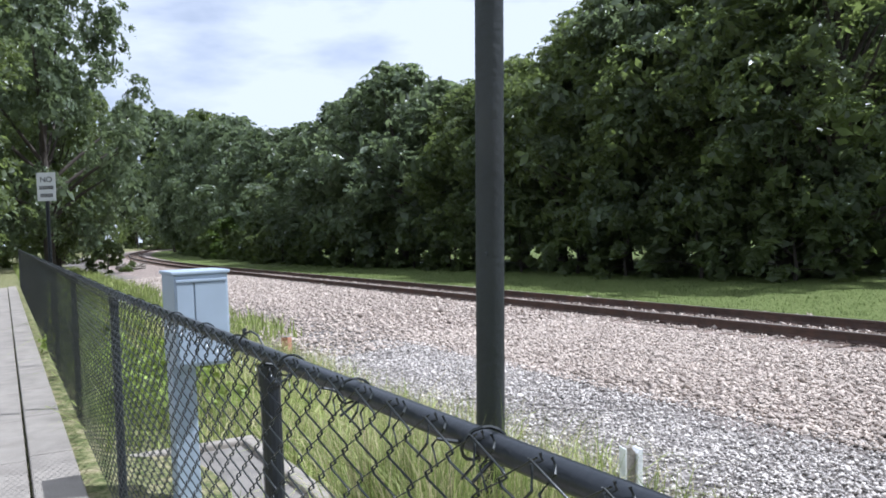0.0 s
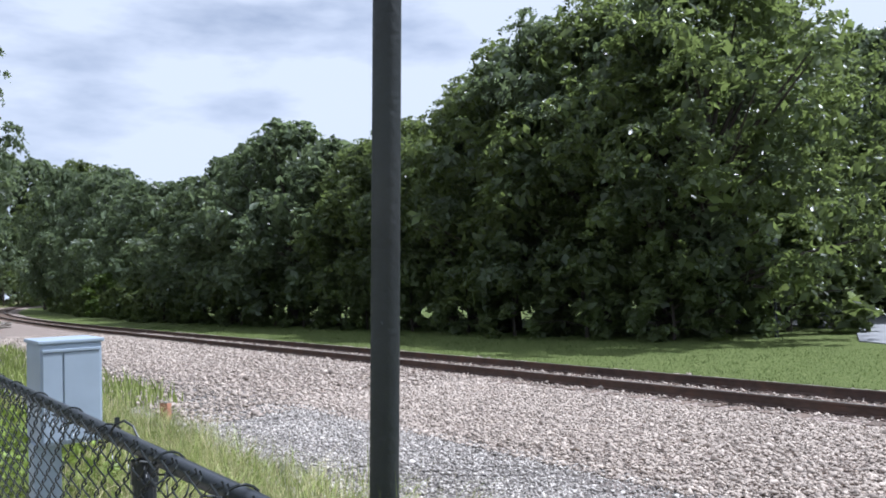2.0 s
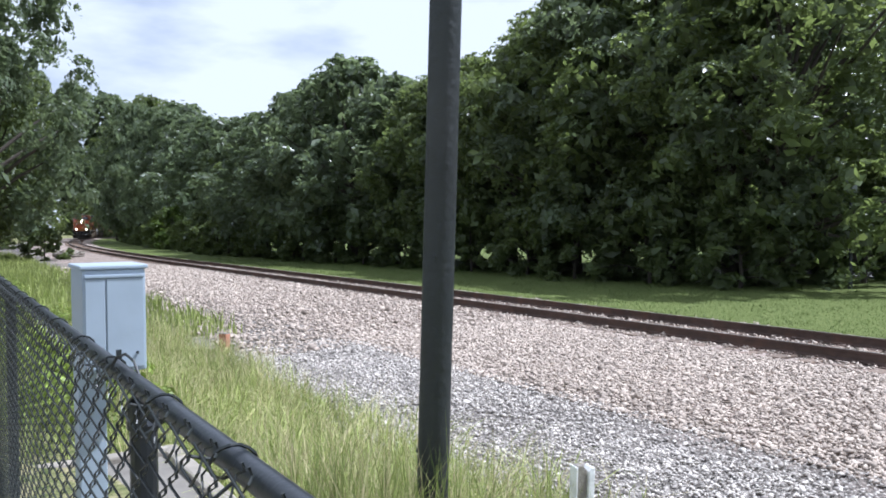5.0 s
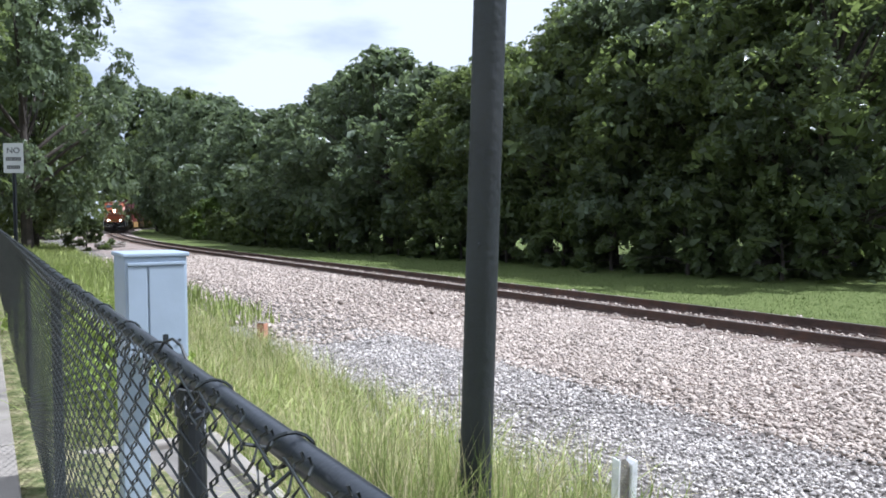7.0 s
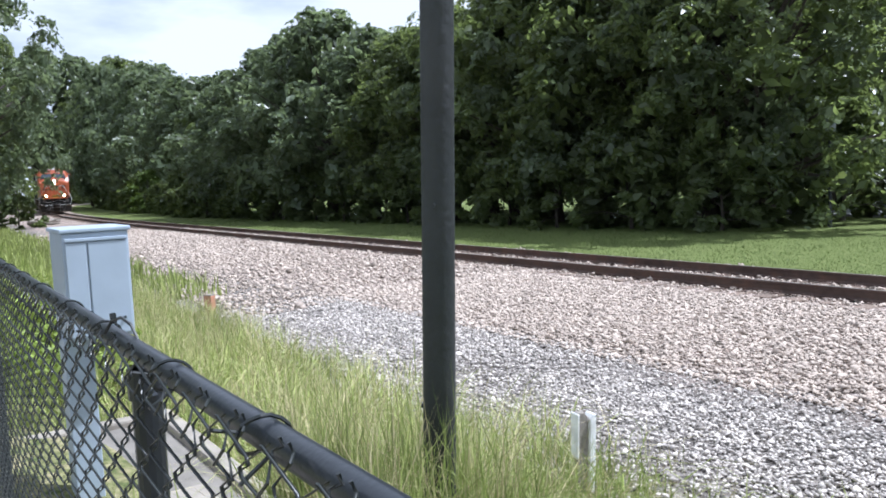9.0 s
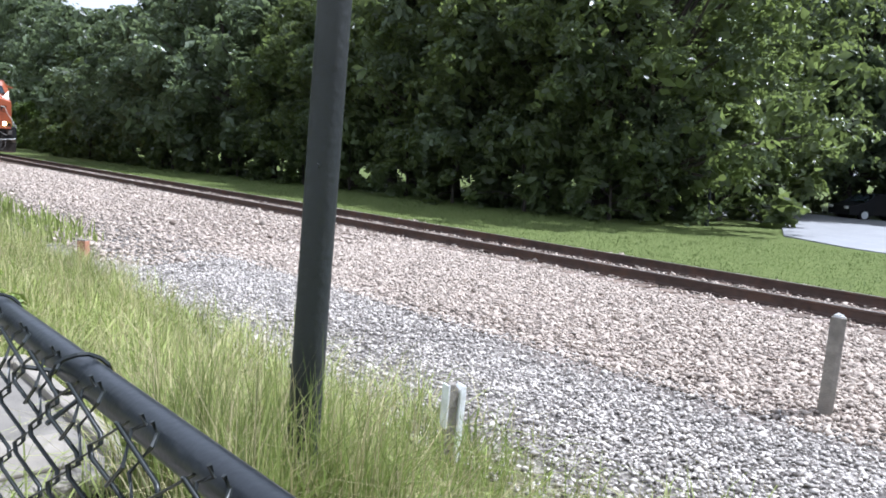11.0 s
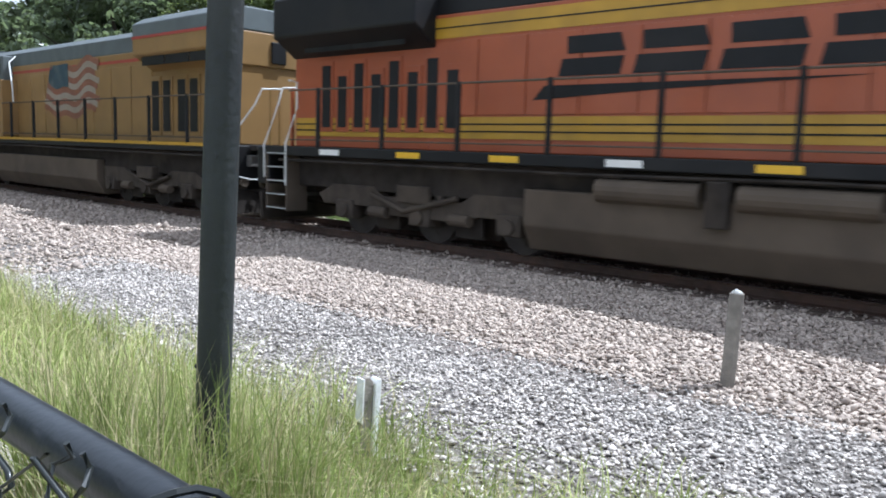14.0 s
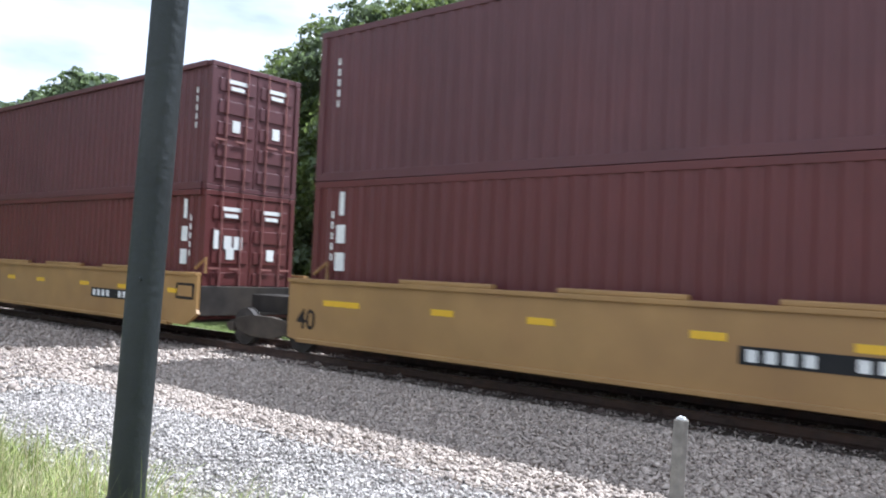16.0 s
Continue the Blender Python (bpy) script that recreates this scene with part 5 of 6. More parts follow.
def build_yellow_engine():
    loco = tagged(empty("locomotive"), "dusty amber yellow freight locomotive with a flag decal running hood first", "locomotive", group="locomotives")
    loco_common(loco, M_UPYELLOW, M_HANDRAIL, "dusty grey fuel tank", 3.5, False, 2.48)
    cab_and_nose(loco, M_UPYELLOW, M_UPGREY)
    part("cab_roof", prism(B(), [(-1.30, 4.33), (1.30, 4.33), (0.78, 4.62), (-0.78, 4.62)], "x", 5.8, 8.45), M_UPGREY, loco)
    part("engine_hood", hood_section(-6.4, 5.3, 0.98, 1.8, 3.75, 0.98), M_UPYELLOW, loco)
    part("hood_roof", hood_section(-6.4, 5.3, 0.95, 3.93, 4.30, 0.62), M_UPGREY, loco)
    part("radiator_body", hood_section(-10.15, -6.4, 0.98, 1.8, 3.3, 0.98), M_UPYELLOW, loco)
    part("radiator_wing", prism(B(), [(-0.98, 3.42), (0.98, 3.42), (1.52, 3.75), (1.52, 4.12), (-1.52, 4.12), (-1.52, 3.75)], "x", -10.2, -6.3, 0.03), M_UPYELLOW, loco)
    part("radiator_roof", prism(B(), [(-1.52, 4.125), (1.52, 4.125), (1.52, 4.42), (1.2, 4.60), (-1.2, 4.60), (-1.52, 4.42)], "x", -10.2, -6.3, 0.03), M_UPGREY, loco)
    part("electric_cabinet", box(B(), 2.5, 5.845, -1.50, 1.50, 1.82, 3.50, 0.03), M_UPYELLOW, loco)
    part("roof_grille", box(B(), -9.8, -7.0, -1.1, 1.1, 4.6, 4.63), M_ROOFPANEL, loco, "pale radiator roof panels")
    part("brake_housing", box(B(), 2.9, 5.845, -1.28, 1.28, 3.503, 4.24, 0.03), M_UPGREY, loco, "grey blower housing with slatted grilles")
    for sd in (-1, 1):
        for k in range(3):
            x = 3.15 + k * 0.9
            g = part("grille", box(B(), x, x + 0.72, sd * 1.285 - 0.01, sd * 1.285 + 0.01, 3.68, 4.14), M_BLACK, loco)
            for j in range(5):
                part("slat", box(B(), x + 0.03, x + 0.69, sd * 1.30 - 0.012, sd * 1.30 + 0.012, 3.71 + j * 0.085, 3.75 + j * 0.085), M_SIGN, g)
        part("grab_rail", tube(B(), [(2.45, sd * 1.05, 4.2), (2.3, sd * 1.3, 4.0), (1.55, sd * 1.5, 3.28), (1.5, sd * 1.5, 2.82)], 0.022, 6), M_HANDRAIL, loco, "white grab rail")
    part("rear_lamp", box(B(), -10.25, -10.15, -0.2, 0.2, 3.5, 3.95, 0.02), M_BLACK, loco)
    for sd in (-1, 1):
        f = lambda x0, x1, y, z0, z1, m, nm: part(nm, box(B(), x0, x1, y if sd > 0 else -y - 0.006, y + 0.006 if sd > 0 else -y, z0, z1), m, loco)
        f(-6.3, 5.25, 0.985, 3.70, 3.77, M_RED, "red_line")
        f(-10.2, -6.3, 1.525, 4.09, 4.15, M_RED, "red_line")
        f(-10.4, 10.4, 1.532, 1.73, 1.81, M_YELLOWSTRIPE, "sill_stripe")
        hood_doors(loco, -6.3, 2.5, 1.95, 3.6, 0.985, M_UPYELLOW, 8, sd)
        for k, x in enumerate((-8.3, -7.75, -7.05, -6.5)):
            g = part("louvre_door", box(B(), x - 0.24, x + 0.24, sd * 1.0 - 0.02, sd * 1.0 + 0.02, 1.95, 3.3, 0.01), M_UPYELLOW, loco)
            part("louvre", box(B(), x - 0.17, x + 0.17, sd * 1.03 - 0.004, sd * 1.03 + 0.004, 2.05, 3.2), M_BLACK, g)
        hood_doors(loco, -9.9, -6.6, 3.5, 4.05, 1.42, M_BLACK, 3, sd, "intake_screen")
        # flag decal: navy field and waving stripes with a slanting hoist
        y = sd * 1.014
        ripple = lambda x: 0.07 * math.sin(x * 4.4 + 0.6) + 0.09 * math.sin(x * 1.9 + 1.0)
        def ribbon(z0, z1, x0, x1):
            bm, n = B(), 22
            for j in range(n):
                xa, xb = x0 + (x1 - x0) * j / n, x0 + (x1 - x0) * (j + 1) / n
                prism(bm, [(xa, z0 + ripple(xa)), (xb, z0 + ripple(xb)), (xb, z1 + ripple(xb)), (xa, z1 + ripple(xa))], "y", y - 0.003, y + 0.003)
            return bm
        for k in range(9):
            z0 = 2.46 + k * 0.155
            hoist = 0.32 - (z0 - 2.46) * 0.42
            part("flag_stripe", ribbon(z0, z0 + 0.153, -1.42 if k > 4 else hoist, -3.15 - 0.12 * (k % 3)), M_STRIPE_WHITE if k % 2 else M_FLAGRED, loco)
        bm = B()
        for j in range(8):
            xa, xb = -0.02 - j * 0.172, -0.02 - (j + 1) * 0.172
            prism(bm, [(xa, 3.24 + ripple(xa)), (xb, 3.24 + ripple(xb)), (xb, 3.84 + 0.4 * ripple(xb)), (xa, 3.50 + 0.34 * min(1.0, j / 2) if j < 2 else 3.84 + 0.4 * ripple(xa))], "y", y - 0.003, y + 0.003)
        part("flag_field", bm, M_BLUE, loco)
        lettering("number_text", "2534", 0.80, M_RED, loco, pose(7.45, sd * 1.545, 2.93, 90, 0, 0 if sd < 0 else 180), 0.003)
        part("shield_top", box(B(), 5.86, 6.36, sd * 1.54 - 0.008, sd * 1.54 + 0.008, 3.03, 3.26), M_BLUE, loco)
        for k in range(6):
            part("shield_stripe", box(B(), 5.88 + k * 0.08, 5.925 + k * 0.08, sd * 1.54 - 0.008, sd * 1.54 + 0.008, 2.72, 3.02), M_RED if k % 2 else M_PLATE, loco)
        lettering("slogan_text", "BUILDING AMERICA", 0.25, M_DARKRED, loco, pose(4.62, sd * 1.508, 3.0, 90, 0, 0 if sd < 0 else 180), 0.003)
        part("vent", box(B(), 7.22, 7.78, sd * 1.532 - 0.01, sd * 1.532 + 0.01, 2.05, 2.55, 0.01), M_BLACK, loco)
        bm = tube(B(), [(-9.1 + 0.3 * math.cos(a * 0.4), sd * 1.02, 2.75 + 0.33 * math.sin(a * 0.4)) for a in range(16)], 0.012, 6, True)
        part("round_emblem", bm, M_STRIPE_WHITE, loco)
    return loco


def corrugated(bm, x0, x1, y, z0, z1, n, depth, along="x"):
    """A pressed sheet with upright ribs."""
    w = (x1 - x0) / n
    prof = []
    for k in range(n):
        a = x0 + k * w
        prof += [(a, 0), (a + w * 0.28, 0), (a + w * 0.45, depth), (a + w * 0.83, depth)]
    prof.append((x1, 0))
    lo, hi = [], []
    for a, d in prof:
        p = (a, y + d) if along == "x" else (y + d, a)
        lo.append(bm.verts.new((*p, z0)))
        hi.append(bm.verts.new((*p, z1)))
    for i in range(len(prof) - 1):
        bm.faces.new((lo[i], lo[i + 1], hi[i + 1], hi[i]))


def build_container(parent_label, mat, marks):
    """Forty-foot steel box, doors at the forward end (+x). Origin at the middle of its base."""
    L, W, H = 12.19, 2.438, 2.896
    c = tagged(empty("shipping_container"), parent_label, "container", group="double-stacked containers")
    for sd in (-1, 1):
        bm = B()
        corrugated(bm, -L / 2 + 0.1, L / 2 - 0.1, sd * (W / 2 - 0.008), 0.16, H - 0.12, 44, -sd * 0.022)
        part("side_panel", bm, mat, c)
        part("bottom_rail", box(B(), -L / 2 + 0.16, L / 2 - 0.16, sd * W / 2 - 0.05, sd * W / 2 + 0.0, 0.0, 0.16, 0.008), mat, c)
        part("top_rail", box(B(), -L / 2 + 0.16, L / 2 - 0.16, sd * W / 2 - 0.05, sd * W / 2 + 0.0, H - 0.12, H, 0.008), mat, c)
        for e in (-1, 1):
            x0, x1 = min(e * L / 2, e * (L / 2 - 0.16)), max(e * L / 2, e * (L / 2 - 0.16))
            part("corner_post", box(B(), x0, x1, min(sd * W / 2, sd * (W / 2 - 0.12)), max(sd * W / 2, sd * (W / 2 - 0.12)), 0.12, H - 0.12, 0.01), mat, c)
            for z in (0.0, H - 0.12):
                part("corner_casting", box(B(), x0 - 0.004, x1 + 0.004, min(sd * W / 2, sd * (W / 2 - 0.162)) - 0.004, max(sd * W / 2, sd * (W / 2 - 0.162)) + 0.004, z, z + 0.118, 0.012), mat, c)
        for k in range(5):
            part("stencil_bar", box(B(), L / 2 - 0.55, L / 2 - 0.50, sd * (W / 2 + 0.002) - 0.003, sd * (W / 2 + 0.002) + 0.003, 1.4 + k * 0.2, 1.53 + k * 0.2), M_PLATE, c)
    part("roof", box(B(), -L / 2 + 0.16, L / 2 - 0.16, -W / 2 + 0.06, W / 2 - 0.06, H - 0.05, H - 0.02), mat, c)
    part("floor", box(B(), -L / 2 + 0.16, L / 2 - 0.16, -W / 2 + 0.06, W / 2 - 0.06, 0.12, 0.16), mat, c)
    # plain end
    bm = B()
    corrugated(bm, -W / 2 + 0.12, W / 2 - 0.12, -L / 2 + 0.02, 0.1, H - 0.1, 9, 0.04, "y")
    part("end_wall", bm, mat, c)
    for z in (0.0, H - 0.11):
        part("end_rail", box(B(), -L / 2 + 0.01, -L / 2 + 0.12, -W / 2 + 0.17, W / 2 - 0.17, z, z + 0.11, 0.008), mat, c)
        part("end_rail", box(B(), L / 2 - 0.12, L / 2 - 0.01, -W / 2 + 0.17, W / 2 - 0.17, z, z + 0.11, 0.008), mat, c)
    # doors with lock rods
    for sd in (-1, 1):
        y0, y1 = (0.01, W / 2 - 0.13) if sd > 0 else (-W / 2 + 0.13, -0.01)
        door = part("door", box(B(), L / 2 - 0.07, L / 2 - 0.03, y0, y1, 0.12, H - 0.12, 0.01), mat, c)
        for k in range(5):
            z = 0.25 + k * 0.5
            part("door_pressing", box(B(), L / 2 - 0.035, L / 2 - 0.005, y0 + 0.08, y1 - 0.08, z, z + 0.3, 0.012), mat, door)
        for yy in (y0 + 0.28, y1 - 0.28):
            part("lock_rod", tube(B(), [(L / 2 + 0.02, yy, 0.05), (L / 2 + 0.02, yy, H - 0.05)], 0.018, 8), M_ROD, door)
            part("rod_handle", box(B(), L / 2 + 0.02, L / 2 + 0.05, min(yy, yy + sd * 0.28), max(yy, yy + sd * 0.28), 1.12, 1.16), M_ROD, door)
        for z, w in ((2.45, 0.5), (2.3, 0.35)):
            part("stencil_bar", box(B(), L / 2 - 0.003, L / 2 + 0.004, (y0 + y1) / 2 - w / 2, (y0 + y1) / 2 + w / 2, z, z + 0.09), M_PLATE, door)
        part("notice_plate", box(B(), L / 2 - 0.003, L / 2 + 0.006, (y0 + y1) / 2 - 0.1, (y0 + y1) / 2 + 0.1, 1.35, 1.62), M_PLATE, door)
    if marks:
        # company mark as three plain white shapes, across the plain end and the doors, down each side
        for x, top in ((-L / 2 + 0.012, 2.4), (L / 2 + 0.006, 2.0)):
            for k, (w, h) in enumerate(((0.12, 0.42), (0.2, 0.30), (0.22, 0.30))):
                a = 0.62 - k * 0.26 if x < 0 else -0.98 + k * 0.26
                bm = box(B(), x - 0.004, x + 0.004, min(a, a - w) if x < 0 else a, max(a, a - w) if x < 0 else a + w, top - 0.42, top - 0.42 + h)
                part("mark_shape", bm, M_PLATE, c)
        for sd in (-1, 1):
            for k, (w, h) in enumerate(((0.12, 0.44), (0.22, 0.34), (0.24, 0.34))):
                part("mark_shape", box(B(), L / 2 - 0.75 - w / 2, L / 2 - 0.75 + w / 2, sd * (W / 2 + 0.001) - 0.003, sd * (W / 2 + 0.001) + 0.003, 2.25 - k * 0.52, 2.25 - k * 0.52 + h), M_PLATE, c)
    return c


def build_well_unit(lead, label):
    """One well of an articulated stack car. Origin at the middle, on the rail."""
    u = tagged(empty("well_car"), label, "railway wagon", group="well cars")
    hw, x = 1.50, 6.35
    xf = x + (0.85 if lead else 0.0)
    for sd in (-1, 1):
        bm = B()
        pts = [(-x, 0.42), (-x + 0.25, 0.38), (x - 0.4, 0.38), (x + 0.05, 0.66), (xf, 0.75), (xf, 1.5), (x, 1.55), (-x, 1.55)]
        prism(bm, pts, "y", sd * hw - 0.04, sd * hw + 0.04)
        side = part("side_sill", bm, M_WELL, u, "dusty tan yellow side sill")
        part("top_chord", box(B(), -x, x, sd * hw - 0.09, sd * hw + 0.06, 1.53, 1.61, 0.012), M_WELL, u)
        part("bottom_chord", box(B(), -x + 0.3, x - 1.0, sd * hw - 0.09, sd * hw + 0.07, 0.34, 0.42, 0.012), M_WELL, u)
        for k, (xx, xw) in enumerate(((-3.62, 1.88), (-0.63, 1.88), (2.35, 1.92))):
            part("chord_cap", box(B(), xx, xx + xw, sd * (hw - 0.02) - 0.07, sd * (hw - 0.02) + 0.07, 1.605, 1.69, 0.02), M_WELL, u)
        yy = sd * (hw + 0.045)
        for k, xx in enumerate((-5.4, -4.95, -2.9, -1.1, 1.3, 3.15, 5.25)):
            part("reflector", box(B(), xx, xx + 0.45, yy - 0.004, yy + 0.004, 1.10, 1.21), M_REFLECT, u)
        pl = part("number_panel", box(B(), 1.9, 4.2, yy - 0.003, yy + 0.003, 0.82, 1.06), M_BLACK, u)
        for k in range(10):
            if k == 4 or k > 9:
                continue
            xx = 1.99 + k * 0.215 + (0.12 if k > 4 else 0)
            part("number_bar", box(B(), xx, xx + 0.13, yy - 0.006, yy + 0.006, 0.86, 1.02), M_PLATE, pl)
        lettering("number_text", "40", 0.55, M_UNDER, u, pose(-5.85 * (1 if sd < 0 else -1), yy, 0.62, 90, 0, 0 if sd < 0 else 180), 0.003)
        part("end_panel", box(B(), xf - 0.75, xf - 0.1, yy - 0.004, yy + 0.006, 0.98, 1.35, 0.02), M_UNDER, u)
        part("end_panel_face", box(B(), xf - 0.69, xf - 0.16, yy - 0.0, yy + 0.010 * sd if sd > 0 else yy + 0.001, 1.04, 1.29) if sd > 0 else box(B(), xf - 0.69, xf - 0.16, yy - 0.010, yy, 1.04, 1.29), M_WELL, u)
    for e in (-1, 1):
        part("bulkhead", box(B(), min(e * x, e * (x - 0.12)), max(e * x, e * (x - 0.12)), -1.45, 1.45, 0.6, 1.3, 0.02), M_UNDER, u)
    part("well_floor", box(B(), -x + 0.2, x - 0.3, -1.3, 1.3, 0.44, 0.50), M_UNDER, u)
    for xc in [-7.7] + ([7.75] if lead else []):
        for sd in (-1, 1):
            bm = B()
            prism(bm, [(xc - 1.15, 0.5), (xc - 0.7, 0.66), (xc - 0.3, 0.72), (xc + 0.3, 0.72), (xc + 0.7, 0.66), (xc + 1.15, 0.5), (xc + 1.1, 0.36), (xc + 0.75, 0.4), (xc + 0.4, 0.25), (xc - 0.4, 0.25), (xc - 0.75, 0.4), (xc - 1.1, 0.36)], "y", sd * 1.02 - 0.07, sd * 1.02 + 0.07, 0.015)
            for e in (-0.9, 0.9):
                disc(bm, (xc + e, sd * 1.1, 0.43), (0, 1, 0), 0.1, 0.1, 10)
            part("truck_frame", bm, M_TRUCK, u)
        wheelset(u, xc - 0.9, 0.42)
        wheelset(u, xc + 0.9, 0.42)
        part("centre_sill", box(B(), xc - 1.2, xc + 1.2, -0.35, 0.35, 0.78, 1.1, 0.02), M_UNDER, u)
    if lead:
        part("end_platform", box(B(), 6.4, 9.0, -1.3, 1.3, 1.02, 1.10, 0.01), M_UNDER, u)
        part("end_sill", box(B(), 8.85, 9.05, -1.45, 1.45, 0.9, 1.25, 0.02), M_UNDER, u)
        part("brake_tank", disc(B(), (7.35, -0.75, 1.80), (1, 0, 0), 0.24, 1.0, 16), M_YELLOWSTRIPE, u, "yellow brake reservoir")
        part("brake_wheel", tube(B(), [(8.6, -0.55 + 0.28 * math.cos(a * 0.5236), 2.15 + 0.28 * math.sin(a * 0.5236)) for a in range(12)], 0.03, 6, True), M_REDWOOD, u, "rusty brake wheel")
        part("brake_post", box(B(), 8.40, 8.56, -0.65, -0.45, 1.18, 2.2, 0.01), M_UNDER, u)
        for yy in (-1.35, 1.35):
            part("grab_rail", tube(B(), [(6.85, yy, 1.66), (7.9, yy, 1.70), (7.9, yy, 1.18)], 0.02, 6), M_WELL, u)
            part("grab_rail", tube(B(), [(8.95, yy, 0.55), (8.95, yy, 1.9), (8.4, yy, 1.95), (8.4, yy, 1.18)], 0.02, 6), M_HANDRAIL, u)
            for k in range(3):
                part("sill_step", box(B(), 8.5, 8.95, yy - 0.06, yy + 0.06, 0.5 + 0.28 * k, 0.53 + 0.28 * k), M_TANK, u)
        part("pipe_run", tube(B(), [(6.8, -1.0, 1.4), (7.6, -1.1, 1.45), (8.4, -1.0, 1.35), (8.9, -0.9, 1.4)], 0.03, 6), M_TANK, u)
        part("coupler", box(B(), 9.0, 9.6, -0.15, 0.15, 0.7, 1.0, 0.03), M_UNDER, u)
    else:
        part("coupling_arm", box(B(), 6.75, 8.0, -0.4, 0.4, 0.75, 1.15, 0.02), M_UNDER, u)
    for k, (sx, sy) in enumerate(((5.95, -1.35), (-5.95, -1.35))):
        part("guide_post", tube(B(), [(sx + 0.4, sy, 1.6), (sx + 0.4, sy, 1.95), (sx + 0.1, sy - 0.05, 1.7)], 0.035, 6), M_WELL, u)
    return u


SPEED, CENTRE_13, LONG = 22.8, -26.8, 1.095


def stretch(root, kx, kz=1.0, deck=1.8, ky=1.0):
    """Lengthens a vehicle along the track and raises what stands above its deck."""
    for o in root.children_recursive:
        if o.name.startswith("wheelset"):
            o.location.x *= kx
            continue
        if o.location.length > 0:
            o.location.x *= kx
            o.location.y *= ky
            if o.location.z > deck:
                o.location.z = deck + (o.location.z - deck) * kz
            continue
        for v in o.data.vertices:
            v.co.x *= kx
            v.co.y *= ky
            if v.co.z > deck:
                v.co.z = deck + (v.co.z - deck) * kz


orange_engine = build_orange_engine()
yellow_engine = build_yellow_engine()
units = [build_well_unit(True, "tan yellow double-stack well car with brake gear on its end")]
units += [build_well_unit(False, "tan yellow articulated double-stack well car") for _ in range(2)]
for v in (orange_engine, yellow_engine):
    stretch(v, LONG, 1.18, ky=1.09)
for v in units:
    stretch(v, LONG, ky=1.07)
low_box = build_container("maroon corrugated steel shipping container in the well", M_CONTAINER, True)
top_box = build_container("maroon corrugated steel shipping container stacked on top, sky reflection in its colour", M_CONTAINER_B, False)
stretch(low_box, LONG, 1.06, 0.0, 1.10)
stretch(top_box, LONG, 1.06, 0.0, 1.10)
lows, tops = [low_box], [top_box]
for _ in range(2):
    lows.append(copy_thing(low_box, pose(0, 0, 0)))
    tops.append(copy_thing(top_box, pose(0, 0, 0)))


def along(t):
    """Metres run since 13 s; the train gathers speed a little between 9 and 12.5 s."""
    u = min(t, 12.5)
    d = SPEED * (max(t, 12.5) - 13)
    if u < 12.5:
        w = max(u, 9.0)
        d -= SPEED * (12.5 - w) - 0.4 * (12.5 - w) ** 2
        d -= 20.0 * (9.0 - min(u, 9.0))
    return d


def rolling_rows(behind, turn=0.0, lift=0.0, bogie=6.35):
    """Rows of a vehicle that stays so many metres behind the leading engine's middle."""
    rows = []
    for k in range(33):
        t = k * 0.5
        s = CENTRE_13 + along(t) - behind
        ax, ay, _ = on_track(s + bogie)
        bx, by, _ = on_track(s - bogie)
        yaw = math.degrees(math.atan2(ay - by, ax - bx)) + turn
        rows.append((t, pose((ax + bx) / 2, (ay + by) / 2, RAIL_Z + lift, 0, 0, yaw)))
    return rows


